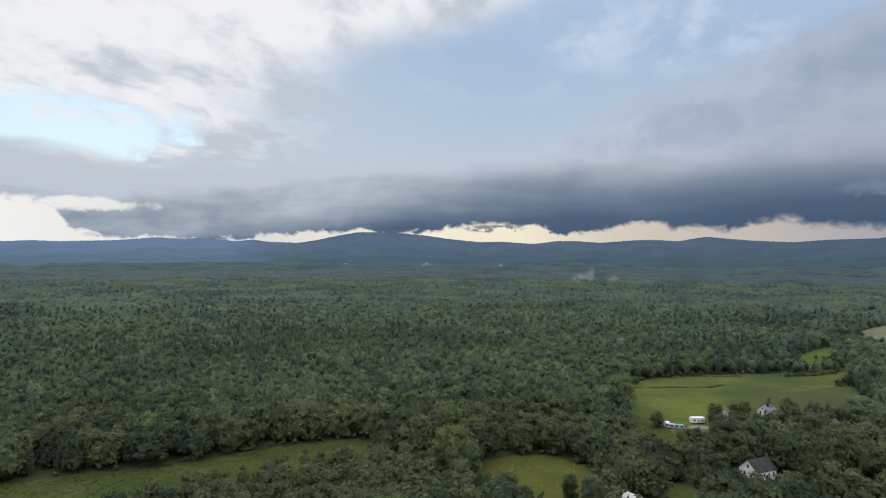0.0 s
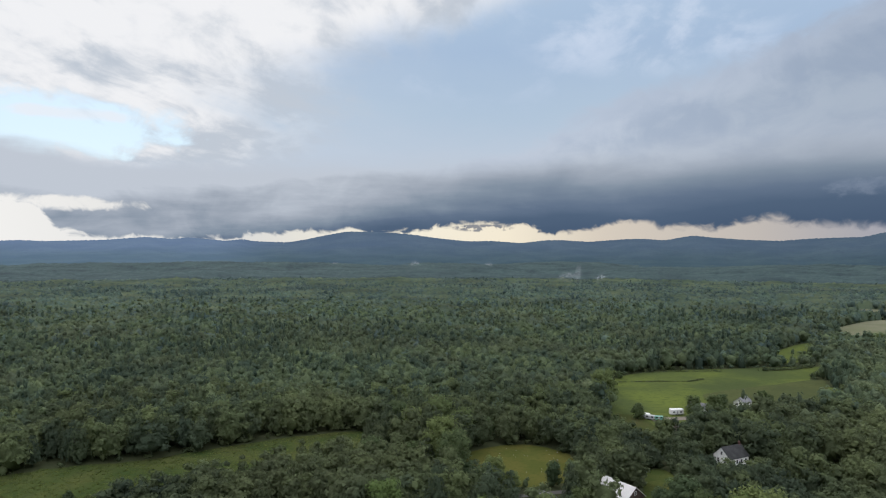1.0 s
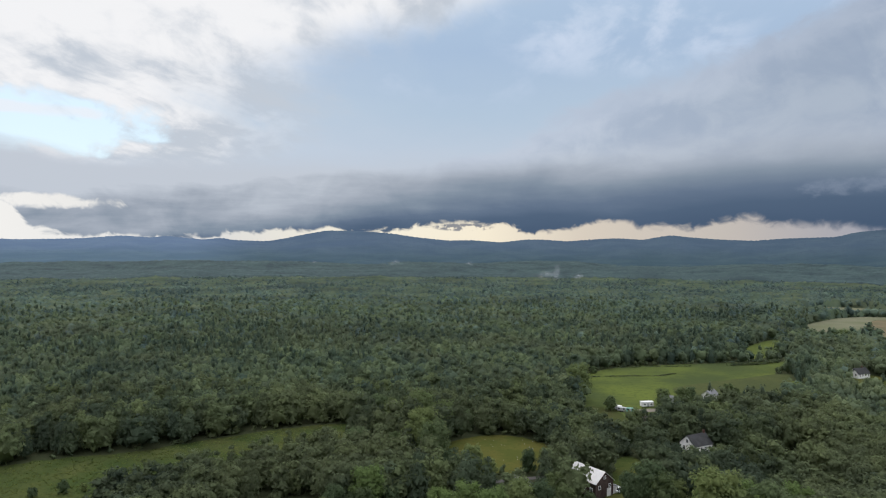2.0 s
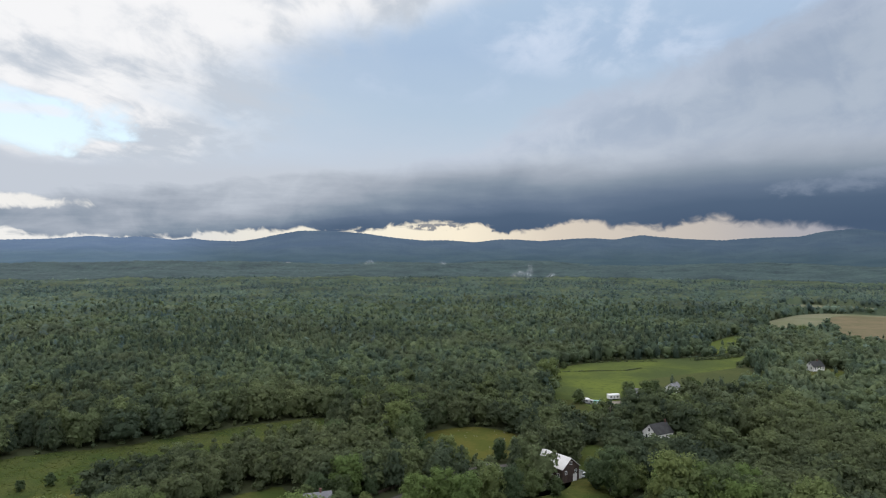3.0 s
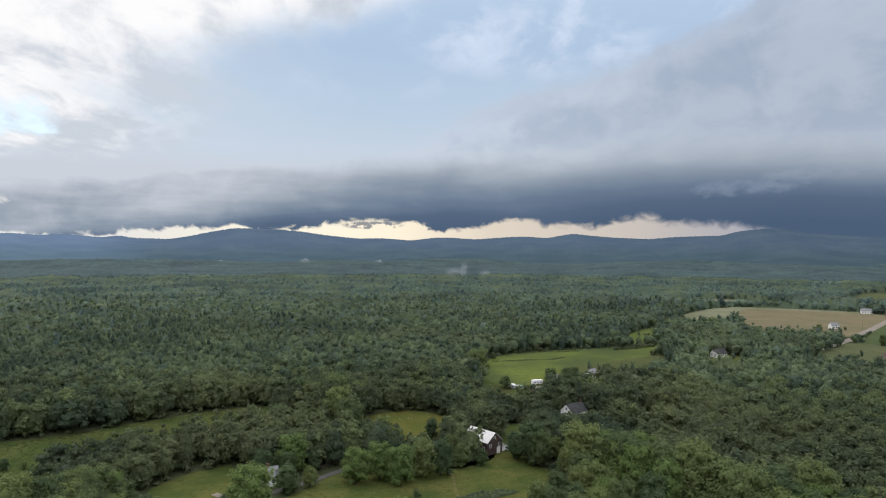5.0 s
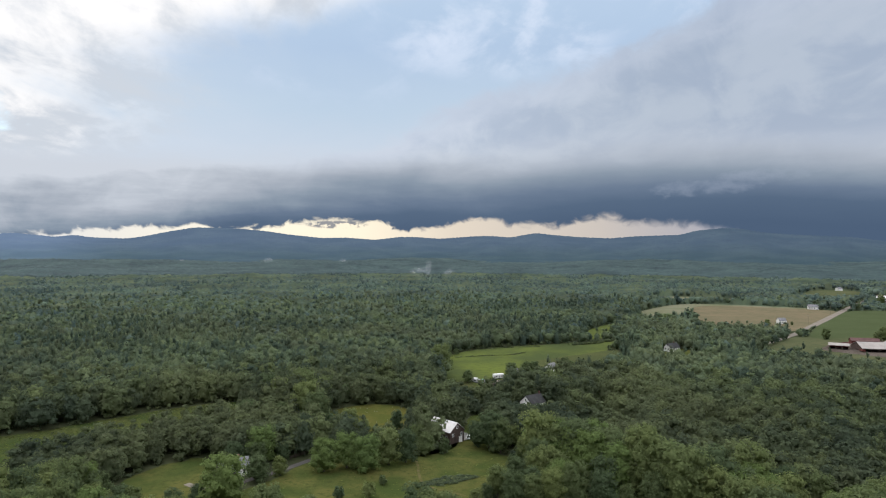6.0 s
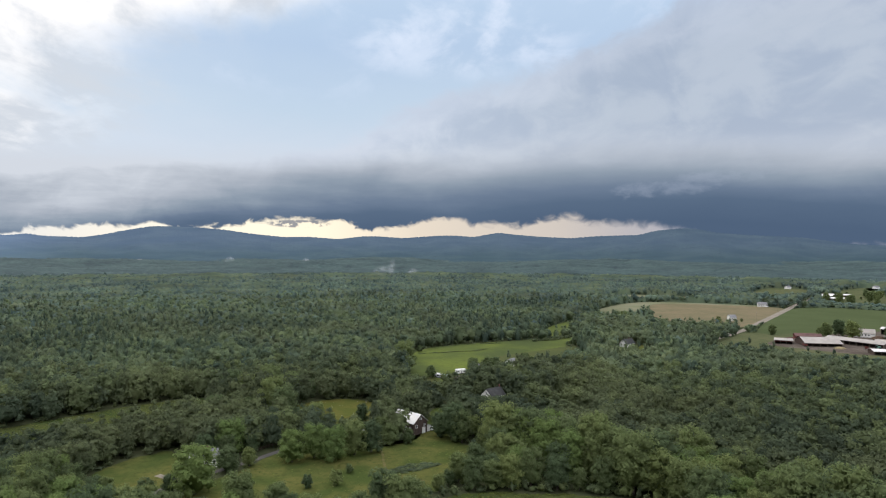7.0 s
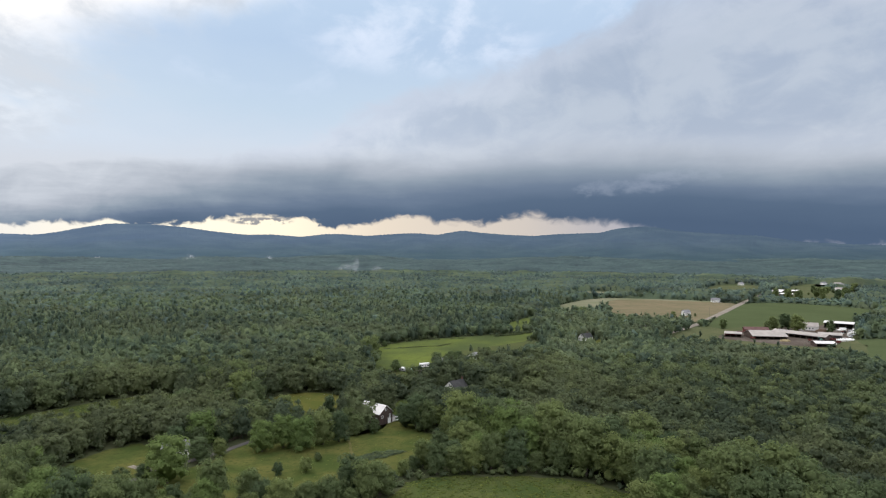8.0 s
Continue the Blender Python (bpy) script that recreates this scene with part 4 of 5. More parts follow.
def prism(bm, x0, x1, hw, eave, ridge):
    """A gabled body along x, from the ground up."""
    ends = []
    for x in (x0, x1):
        ends.append([bm.verts.new(p) for p in ((x, -hw, -0.2), (x, hw, -0.2), (x, hw, eave), (x, 0, ridge), (x, -hw, eave))])
    a, b = ends
    bm.faces.new(a[::-1]), bm.faces.new(b)
    for i in range(5):
        bm.faces.new((a[i], a[(i + 1) % 5], b[(i + 1) % 5], b[i]))
    bmesh.ops.recalc_face_normals(bm, faces=bm.faces[:])


def slab(bm, x0, x1, y0, z0, y1, z1, thick):
    """A sloping roof slab."""
    v = [bm.verts.new(p) for p in ((x0, y0, z0), (x1, y0, z0), (x1, y1, z1), (x0, y1, z1), (x0, y0, z0 - thick), (x1, y0, z0 - thick), (x1, y1, z1 - thick), (x0, y1, z1 - thick))]
    for q in ((0, 1, 2, 3), (7, 6, 5, 4), (0, 4, 5, 1), (1, 5, 6, 2), (2, 6, 7, 3), (3, 7, 4, 0)):
        bm.faces.new([v[i] for i in q])
    bmesh.ops.recalc_face_normals(bm, faces=bm.faces[:])


def window(parent, side, along, z, w, h, hw, x0, x1, name="window"):
    """A framed window on a long side (y) or a gable (x)."""
    bm, pane = bmesh.new(), bmesh.new()
    def place_box(b, a0, z0, a1, z1, d0, d1):
        if side in ("left", "right"):
            s = 1 if side == "left" else -1
            box(b, a0, s * (hw + d0), z0, a1, s * (hw + d1), z1)
        else:
            x, s = (x1, 1) if side == "front" else (x0, -1)
            box(b, x + s * d0, a0, z0, x + s * d1, a1, z1)
    t = 0.12
    place_box(bm, along - w / 2 - t, z - h / 2 - t, along - w / 2, z + h / 2 + t, -0.05, 0.07)
    place_box(bm, along + w / 2, z - h / 2 - t, along + w / 2 + t, z + h / 2 + t, -0.05, 0.07)
    place_box(bm, along - w / 2, z + h / 2, along + w / 2, z + h / 2 + t, -0.05, 0.07)
    place_box(bm, along - w / 2, z - h / 2 - t, along + w / 2, z - h / 2, -0.05, 0.09)
    place_box(bm, along - w / 2, z - 0.03, along + w / 2, z + 0.03, -0.02, 0.05)
    place_box(pane, along - w / 2, z - h / 2, along + w / 2, z + h / 2, -0.04, 0.03)
    f = part(name, bm, WHITE, parent)
    part("pane", pane, GLASS, f)


def house(name, label, x, y, turn, length, hw, eave, ridge, wall, roof, windows=(), door=None, chimney=None, porch=None, category="house", over=0.35):
    """A gabled house; local x runs along the ridge."""
    ob = tagged(new(name), label, category)
    x0, x1 = -length / 2, length / 2
    bm = bmesh.new()
    prism(bm, x0, x1, hw, eave, ridge)
    part("wall", bm, wall, ob)
    pitch = (ridge - eave) / hw
    for s, nm in ((1, "roof"), (-1, "roof")):
        bm = bmesh.new()
        slab(bm, x0 - over, x1 + over, s * (hw + over), eave - over * pitch + 0.16, 0, ridge + 0.16, 0.14)
        r = part(nm, bm, roof, ob)
    if chimney is not None:
        bm = bmesh.new()
        box(bm, chimney - 0.3, -0.3, ridge - 0.9, chimney + 0.3, 0.3, ridge + 1.1, 0.03)
        box(bm, chimney - 0.36, -0.36, ridge + 1.0, chimney + 0.36, 0.36, ridge + 1.13)
        part("chimney", bm, BRICK, ob)
    for side, along, z, w, h in windows:
        window(ob, side, along, z, w, h, hw, x0, x1)
    if door:
        side, along, w, h, mat = door
        bm = bmesh.new()
        if side in ("left", "right"):
            s = 1 if side == "left" else -1
            box(bm, along - w / 2, s * (hw - 0.05), 0, along + w / 2, s * (hw + 0.06), h, 0.02)
        else:
            q, s = (x1, 1) if side == "front" else (x0, -1)
            box(bm, q - s * 0.05, along - w / 2, 0, q + s * 0.06, along + w / 2, h, 0.02)
        part("door", bm, mat, ob)
    ob.matrix_basis = pose(x, y, 0, 0, 0, turn)
    return ob


def rows_of(side, n, length, z, w=0.9, h=1.3):
    return [(side, length * ((i + 0.5) / n - 0.5), z, w, h) for i in range(n)]


def build_homestead():
    c, s = math.cos(radians(-45.3)), math.sin(radians(-45.3))
    barn = house("barn", "dark weathered board barn with white metal roof", 8.4 + c * 6.5, 202.3 + s * 6.5, -45.3, 13.1, 3.9, 4.9, 8.0, WEATHERED, METAL,
                 [("front", 0, 6.3, 0.8, 0.9), ("front", -2.3, 3.4, 0.8, 1.0), ("front", 2.3, 3.4, 0.8, 1.0)] + rows_of("right", 4, 12, 2.4, 0.9, 1.1), ("front", 1.9, 1.5, 2.3, WHITE), category="barn")
    bm = bmesh.new()
    box(bm, 6.55, 1.0, 0, 6.66, 1.15, 2.4), box(bm, 6.55, 2.65, 0, 6.66, 2.8, 2.4), box(bm, 6.55, 1.0, 2.4, 6.66, 2.8, 2.55)
    part("door_trim", bm, WHITE, barn)
    bm = bmesh.new()
    box(bm, 3.5, 3.9, 0, 6.0, 6.6, 2.3, 0.03)
    part("lean_to", bm, WHITE, barn, "small white lean-to at the barn's side")
    bm = bmesh.new()
    slab(bm, 3.2, 6.3, 6.9, 2.3, 3.9, 3.1, 0.12)
    part("lean_to_roof", bm, GREYROOF, barn)
    c, s = math.cos(radians(40)), math.sin(radians(40))
    house("farmhouse", "white clapboard house with dark shingle roof", 50.5 + c * 4.9, 248 + s * 4.9, 40, 9.8, 3.7, 3.5, 6.8, WHITE, SHINGLE,
          [("back", -1.4, 2.0, 0.9, 1.4), ("back", 1.4, 2.0, 0.9, 1.4), ("back", 0, 4.7, 0.9, 1.2)] + rows_of("right", 4, 9, 2.0), ("right", 0.2, 1.0, 2.0, DARK), chimney=4.3)
    house("garden_shed", "small white shed with grey roof by the house", 60.5, 246, 60, 3.2, 1.3, 1.9, 2.9, WHITE, GREYROOF, (), ("back", 0, 0.9, 1.7, GREYWALL), category="shed")
    house("cottage", "small grey gabled cottage hidden between trees", -9.0, 194.5, -42, 6.4, 2.1, 2.4, 3.9, GREYWALL, GREYROOF, [("front", 0, 2.6, 0.7, 0.8), ("right", -1.2, 1.6, 0.8, 1.0), ("right", 1.2, 1.6, 0.8, 1.0)], ("front", 0.9, 0.8, 1.9, WHITE), category="cottage")
    house("field_house", "white house with grey roof beside the pasture", 53.5, 331, -30, 8.5, 3.0, 3.0, 5.2, WHITE, GREYROOF, rows_of("right", 3, 8, 1.8) + [("front", 0, 3.2, 0.8, 1.0)], chimney=-2.0)
    house("field_house", "white gabled house with brown roof between trees", 77, 351, 55, 8.0, 2.8, 2.7, 4.9, WHITE, GREYROOF, [("back", -1, 1.7, 0.9, 1.2), ("back", 1, 1.7, 0.9, 1.2), ("back", 0, 3.6, 0.7, 0.8)] + rows_of("right", 3, 8, 1.8))
    house("white_house", "white house with dark roof in a clearing", 180, 437, 32, 10.0, 3.2, 3.0, 6.0, WHITE, SHINGLE, [("back", -1.5, 2.0, 0.9, 1.3), ("back", 1.5, 2.0, 0.9, 1.3), ("back", 0, 4.8, 0.9, 1.2)] + rows_of("right", 4, 9.4, 2.0), chimney=2.0)


build_homestead()


def camper(name, label, x, y, turn, length, width, height, mat):
    """A box trailer with wheels, window and door."""
    ob = tagged(new(name), label, "trailer")
    bm = bmesh.new()
    box(bm, -length / 2, -width / 2, 0.45, length / 2, width / 2, height, 0.14)
    part("body", bm, mat, ob)
    for s in (-1, 1):
        for q in (-0.5, 0.5):
            bm = bmesh.new()
            bmesh.ops.create_cone(bm, cap_ends=True, segments=12, radius1=0.34, radius2=0.34, depth=0.22, matrix=pose(q * 0.9, s * (width / 2 - 0.12), 0.34, 90))
            part("wheel", bm, TYRE, ob)
    for q in (-0.28, 0.28):
        bm = bmesh.new()
        box(bm, q * length - 0.45, -width / 2 - 0.03, 1.3, q * length + 0.45, -width / 2 + 0.02, 1.95)
        part("window", bm, GLASS, ob)
    bm = bmesh.new()
    box(bm, -0.35, -width / 2 - 0.03, 0.6, 0.35, -width / 2 + 0.02, 2.1)
    part("door", bm, STEEL, ob)
    bm = bmesh.new()
    limb(bm, (length / 2, 0, 0.5), (length / 2 + 1.0, 0, 0.42), 0.06, 0.05)
    part("tow_bar", bm, STEEL, ob)
    ob.matrix_basis = pose(x, y, 0, 0, 0, turn)
    return ob


camper("camper_trailer", "white camper trailer parked on the pasture edge", 27.5, 315, -25, 4.2, 2.2, 2.4, WHITE)
camper("cargo_trailer", "grey box trailer parked among other trailers", 29.7, 312.2, -20, 4.2, 2.2, 2.2, STEEL)
camper("cargo_trailer", "green and white box trailer on the grass", 33.4, 311.8, 5, 4.0, 2.1, 2.1, GREENPAINT)
camper("house_trailer", "long white house trailer beside the gravel drive", 42.5, 325, 20, 6.4, 2.5, 2.9, WHITE)


def car(name, label, x, y, turn, mat):
    ob = tagged(new(name), label, "car")
    bm = bmesh.new()
    box(bm, -2.2, -0.88, 0.35, 2.2, 0.88, 0.95, 0.12)
    part("body", bm, mat, ob)
    bm = bmesh.new()
    v = [bm.verts.new(p) for p in ((-1.7, -0.8, 0.94), (1.1, -0.8, 0.94), (1.1, 0.8, 0.94), (-1.7, 0.8, 0.94), (-1.2, -0.65, 1.5), (0.4, -0.65, 1.5), (0.4, 0.65, 1.5), (-1.2, 0.65, 1.5))]
    for q in ((0, 1, 5, 4), (1, 2, 6, 5), (2, 3, 7, 6), (3, 0, 4, 7)):
        bm.faces.new([v[i] for i in q])
    part("glazing", bm, GLASS, ob)
    bm = bmesh.new()
    box(bm, -1.22, -0.66, 1.47, 0.42, 0.66, 1.54, 0.03)
    part("roof", bm, mat, ob)
    for a in (-1.35, 1.35):
        for s in (-0.8, 0.8):
            bm = bmesh.new()
            bmesh.ops.create_cone(bm, cap_ends=True, segments=14, radius1=0.33, radius2=0.33, depth=0.22, matrix=pose(a, s, 0.33, 90))
            wheel = part("tyre", bm, TYRE, ob)
            bm = bmesh.new()
            bmesh.ops.create_cone(bm, cap_ends=True, segments=10, radius1=0.19, radius2=0.19, depth=0.25, matrix=pose(a, s, 0.33, 90))
            part("rim", bm, STEEL, wheel)
    ob.matrix_basis = pose(x, y, 0.06, 0, 0, turn)


CARPAINT = paint("white_car_paint", (0.80, 0.80, 0.80), (0.76, 0.76, 0.76), 0.3, 0.2, 0.0)
car("car", "white car parked on a small lawn", -131.5, 140, 15, CARPAINT)
car("car", "white car parked by the barn", 22.5, 199, 70, CARPAINT)


# ---- dairy farm ----
def shed(name, label, x, y, turn, length, hw, eave, ridge, roof, wall, open_side=True, category="shed"):
    """A long farm shed: roof slabs on posts, a back wall, gable boards."""
    ob = tagged(new(name), label, category, "farm sheds")
    x0, x1 = -length / 2, length / 2
    pitch = (ridge - eave) / hw
    for s in (1, -1):
        bm = bmesh.new()
        slab(bm, x0 - 0.6, x1 + 0.6, s * (hw + 0.6), eave - 0.6 * pitch + 0.15, 0, ridge + 0.15, 0.12)
        part("roof", bm, roof, ob)
    for x_ in (x0, x1):
        bm = bmesh.new()
        s = -1 if x_ == x0 else 1
        v = [[bm.verts.new((x_ + q * 0.06, b, z)) for b, z in ((-hw, 0), (hw, 0), (hw, eave), (0, ridge), (-hw, eave))] for q in (-1, 1)]
        bm.faces.new(v[0][::-1]), bm.faces.new(v[1])
        for i in range(5):
            bm.faces.new((v[0][i], v[0][(i + 1) % 5], v[1][(i + 1) % 5], v[1][i]))
        part("gable", bm, wall, ob)
    for s in (1, -1):
        bm = bmesh.new()
        if open_side and s < 0:
            box(bm, x0, -hw - 0.05, eave - 0.7, x1, -hw + 0.05, eave)
        else:
            box(bm, x0, s * hw - 0.06, -0.1, x1, s * hw + 0.06, eave)
        part("wall", bm, wall, ob)
    if open_side:
        n = max(3, int(length / 5))
        for i in range(n + 1):
            bm = bmesh.new()
            q = x0 + 0.15 + (length - 0.3) * i / n
            box(bm, q - 0.12, -hw - 0.12, 0, q + 0.12, -hw + 0.12, eave)
            part("post", bm, WOODPOLE, ob)
    ob.matrix_basis = pose(x, y, 0, 0, 0, turn)


def wagon(x, y, turn):
    """A high-sided farm wagon on four wheels."""
    ob = tagged(new("farm_wagon"), "rusty red farm wagon standing in the yard", "wagon", "wagons in the farmyard")
    bm = bmesh.new()
    box(bm, -2.4, -1.1, 0.8, 2.4, 1.1, 0.95)
    for a in (-1.1, 1.1):
        box(bm, -2.4, a - 0.05, 0.95, 2.4, a + 0.05, 2.0)
    for a in (-2.4, 2.4):
        box(bm, a - 0.05, -1.05, 0.95, a + 0.05, 1.05, 2.0)
    part("body", bm, REDWALL, ob)
    for a in (-1.6, 1.6):
        for q in (-1.0, 1.0):
            bm = bmesh.new()
            bmesh.ops.create_cone(bm, cap_ends=True, segments=12, radius1=0.42, radius2=0.42, depth=0.24, matrix=pose(a, q, 0.42, 90))
            part("wheel", bm, TYRE, ob)
    bm = bmesh.new()
    limb(bm, (2.4, 0, 0.8), (3.8, 0, 0.5), 0.06, 0.05)
    part("drawbar", bm, STEEL, ob)
    ob.matrix_basis = pose(x, y, 0.08, 0, 0, turn)


def build_farm():
    shed("machine_shed", "low open shed with pale metal roof", 314.5, 455, -28, 13, 5.5, 3.0, 4.2, PALEROOF, REDWALL)
    shed("cow_barn", "wide low cattle barn with pale patched roof", 338, 446, -12, 27, 12, 2.8, 6.2, PALEROOF, WEATHERED)
    shed("red_barn", "old barn with rusty red roof and boards", 349, 480, -16, 20, 4.0, 3.0, 4.8, RUSTROOF, REDWALL, False, "barn")
    shed("long_barn", "long low barn with pale grey roof", 370, 446, -62, 46, 6.0, 3.2, 5.0, PALEROOF, WEATHERED)
    shed("calf_shed", "small shed with new pale metal roof", 356, 397, -14, 14, 6.0, 2.8, 4.0, METAL, WEATHERED)
    shed("feed_shed", "pale pinkish feed shed with metal roof", 390, 438, -30, 17, 5.0, 3.6, 5.0, PALEROOF, GREYWALL)
    shed("hay_shed", "long open hay shed with white metal roof", 447, 506, -42, 24, 6.0, 5.0, 6.4, METAL, DARK)
    house("farm_house", "white gabled farm house with grey roof", 408, 495, -28, 17, 4.6, 3.6, 6.8, WHITE, PALEROOF, [("back", -1.6, 2.0, 0.9, 1.3), ("back", 1.6, 2.0, 0.9, 1.3), ("back", 0, 5.2, 0.9, 1.2)] + rows_of("right", 4, 10, 2.0), chimney=1.0)
    for i, (x, y) in enumerate(((432, 470), (440, 476), (428, 460), (450, 482), (436, 486), (418, 452))):
        camper("farm_trailer", "pale box trailer parked in the farmyard", x, y, 30 + i * 37, 5.5, 2.4, 2.8, WHITE if i % 3 else STEEL)
    for x, y, turn in ((330, 472, 10), (337, 468, 35), (322, 437, 80), (383, 424, 20), (361, 421, 60), (398, 455, 15), (405, 462, 70), (352, 470, 5), (378, 410, 40)):
        wagon(x, y, turn)


build_farm()


def build_clutter():
    """Hutches, wrapped bales, heaps and tractors about the farmyard."""
    r = np.random.RandomState(61)
    first = None
    for i in range(12):
        m = pose(386 + (i % 6) * 3.1 + r.uniform(-0.4, 0.4), 421 + (i // 6) * 4.5 + (i % 6) * 0.8, 0.08, 0, 0, -60 + r.uniform(-8, 8))
        if first:
            copy_thing(first, m)
            continue
        first = tagged(new("calf_hutch"), "small white plastic calf hutch in the yard", "hutch", "calf hutches in the farmyard")
        bm = bmesh.new()
        prism(bm, -1.1, 1.1, 0.75, 0.9, 1.4)
        part("shell", bm, WHITE, first)
        bm = bmesh.new()
        box(bm, 1.08, -0.35, 0.0, 1.13, 0.35, 0.85)
        part("opening", bm, DARK, first)
        first.matrix_basis = m
    first = None
    for i in range(16):
        m = pose(424 + (i % 8) * 1.75, 488 + (i // 8) * 1.8 - (i % 8) * 0.7, 0.08, 0, 0, 30)
        if first:
            copy_thing(first, m)
            continue
        first = tagged(new("wrapped_bale"), "round hay bale in white plastic wrap", "hay bale", "bales beside the hay shed")
        bm = bmesh.new()
        bmesh.ops.create_cone(bm, cap_ends=True, segments=14, radius1=0.72, radius2=0.72, depth=1.3, matrix=pose(0, 0, 0.72, 90))
        bmesh.ops.bevel(bm, geom=[e for e in bm.edges if abs(e.verts[0].co.y - e.verts[1].co.y) < 0.01], offset=0.12, segments=1, affect="EDGES", profile=0.5)
        part("wrap", bm, WHITE, first)
        bm = bmesh.new()
        limb(bm, (0, -0.67, 0.72), (0, 0.67, 0.72), 0.3, 0.3, 10)
        part("core", bm, STRAW, first)
        first.matrix_basis = m
    for x, y, wide, tall, mat, label in ((410, 478, 5.5, 2.6, MANURE, "brown heap of earth and manure in the yard"), (404, 470, 4.0, 1.8, MANURE, "low brown heap beside the farm lane"), (342, 424, 4.5, 1.6, STRAW, "pale heap of silage under loose cover")):
        bm = bmesh.new()
        bmesh.ops.create_icosphere(bm, subdivisions=3, radius=1.0)
        for v in bm.verts:
            lift = 1 + 0.25 * noise.noise(v.co * 2.2 + Vector((x, y, 0)))
            v.co = Vector((v.co.x * wide * lift, v.co.y * wide * 0.75 * lift, max(v.co.z, -0.05) * tall * lift))
        heap = part("heap", bm, mat)
        heap.matrix_basis = pose(x, y, 0.08)
        tagged(heap, label, "heap")
    for x, y, turn, mat in ((330, 462, 20, REDWALL), (399, 448, 70, GREENPAINT), (426, 470, 130, REDWALL), (372, 425, -30, GREENPAINT)):
        tractor = tagged(new("tractor"), "farm tractor with glazed cab parked in the yard", "tractor", "tractors in the farmyard")
        bm = bmesh.new()
        box(bm, 0.2, -0.45, 0.9, 2.3, 0.45, 1.7, 0.1)
        box(bm, -1.1, -0.5, 0.7, 0.3, 0.5, 1.3, 0.05)
        part("body", bm, mat, tractor)
        bm = bmesh.new()
        box(bm, -1.0, -0.7, 1.3, 0.3, 0.7, 2.5, 0.08)
        cab = part("cab", bm, GLASS, tractor)
        bm = bmesh.new()
        box(bm, -1.1, -0.8, 2.5, 0.4, 0.8, 2.62, 0.03)
        part("roof", bm, mat, cab)
        for a, q, rad in ((-0.7, 0.85, 0.8), (-0.7, -0.85, 0.8), (1.8, 0.7, 0.5), (1.8, -0.7, 0.5)):
            bm = bmesh.new()
            bmesh.ops.create_cone(bm, cap_ends=True, segments=14, radius1=rad, radius2=rad, depth=0.4, matrix=pose(a, q, rad, 90))
            part("wheel", bm, TYRE, tractor)
        tractor.matrix_basis = pose(x, y, 0.08, 0, 0, turn)
    for x, y, turn in ((419, 464, 15), (424, 456, 60), (393, 429, 40), (398, 434, 25), (413, 444, 80), (474, 786, 20), (344, 618, 70)):
        car("car", "pale car parked on the farm ground", x, y, turn, CARPAINT)


MANURE = material("brown_heap", two_tone((0.075, 0.05, 0.035), (0.11, 0.078, 0.055), 0.4, 0.5, (0.05, 0.036, 0.026), 1.5), 0.95, 0.2, 1.5, gloss=0.0)
STRAW = material("straw", two_tone((0.26, 0.21, 0.12), (0.20, 0.165, 0.095), 0.8, 0.5, (0.15, 0.12, 0.07), 3.0), 0.95, 0.05, 6.0, gloss=0.0)
build_clutter()


def build_hamlet():
    far = [(719, 1176, 20, 14, 4.5, "white far house beside a pasture"), (471, 792, -20, 16, 4.5, "white low house at the stubble field's end"), (352, 626, 10, 11, 3.6, "white roofed house beside a round tree"),
           (807, 1012, -10, 17, 5.0, "white far house on a green slope"), (898, 1187, 15, 16, 4.5, "white far house on the hillside"), (912, 1164, -30, 17, 4.5, "white far house among hillside trees"),
           (893, 1128, 5, 14, 4.5, "pale far house above the hamlet"), (776, 1214, 40, 10, 4.0, "small white far house in the woods")]
    for x, y, turn, length, hw, label in far:
        house("far_house", label, x, y, turn, length * 0.72, hw * 0.78, 3.4, 6.0, WHITE, PALEROOF if length > 16 else GREYROOF, rows_of("right", 4, length * 0.7, 1.8, 0.9, 1.2) + [("front", 0, 4.3, 0.8, 1.0)])
    for x, y, turn, length in ((634, 905, -32, 34), (682, 978, -40, 20), (698, 972, -40, 18), (655, 960, -32, 26)):
        shed("poultry_shed", "long low shed with bright white roof", x, y, turn, length, 5.0, 3.0, 4.6, METAL, WEATHERED, False)
    for x, y, turn in ((-1394, 2241, 0), (-1366, 2253, 20), (-1303, 2205, -15), (-1351, 2733, 30), (-1159, 2828, 0), (-1040, 3133, 10)):
        ob = house("far_house", "pale distant house among valley woods", x, y, turn, 17, 5, 14, 17, WHITE, GREYROOF)


build_hamlet()


# ---- small things ----
def build_graves():
    r = np.random.RandomState(8)
    first = None
    for i in range(26):
        x, y = -38 + 34 * r.rand(), 222 + 34 * r.rand()
        if not inside(np.array([x]), np.array([y]), FIELDS["graves"] * 0.94 + np.array([-20, 237]) * 0.06)[0]:
            continue
        m = Matrix.Translation((x, y, 0)) @ Matrix.Rotation(r.uniform(-0.3, 0.3), 4, "Z") @ Matrix.Diagonal((r.uniform(0.5, 0.8), 0.7, r.uniform(0.35, 0.75), 1))
        if first:
            copy_thing(first, m)
            continue
        first = tagged(new("gravestone"), "small pale upright gravestone on dry grass", "gravestone", "gravestones on the lawn")
        bm = bmesh.new()
        box(bm, -0.3, -0.08, 0.15, 0.3, 0.08, 0.95, 0.06)
        part("slab", bm, STONE, first)
        bm = bmesh.new()
        box(bm, -0.4, -0.17, 0.0, 0.4, 0.17, 0.18, 0.03)
        part("plinth", bm, STONE, first)
        first.matrix_basis = m


build_graves()


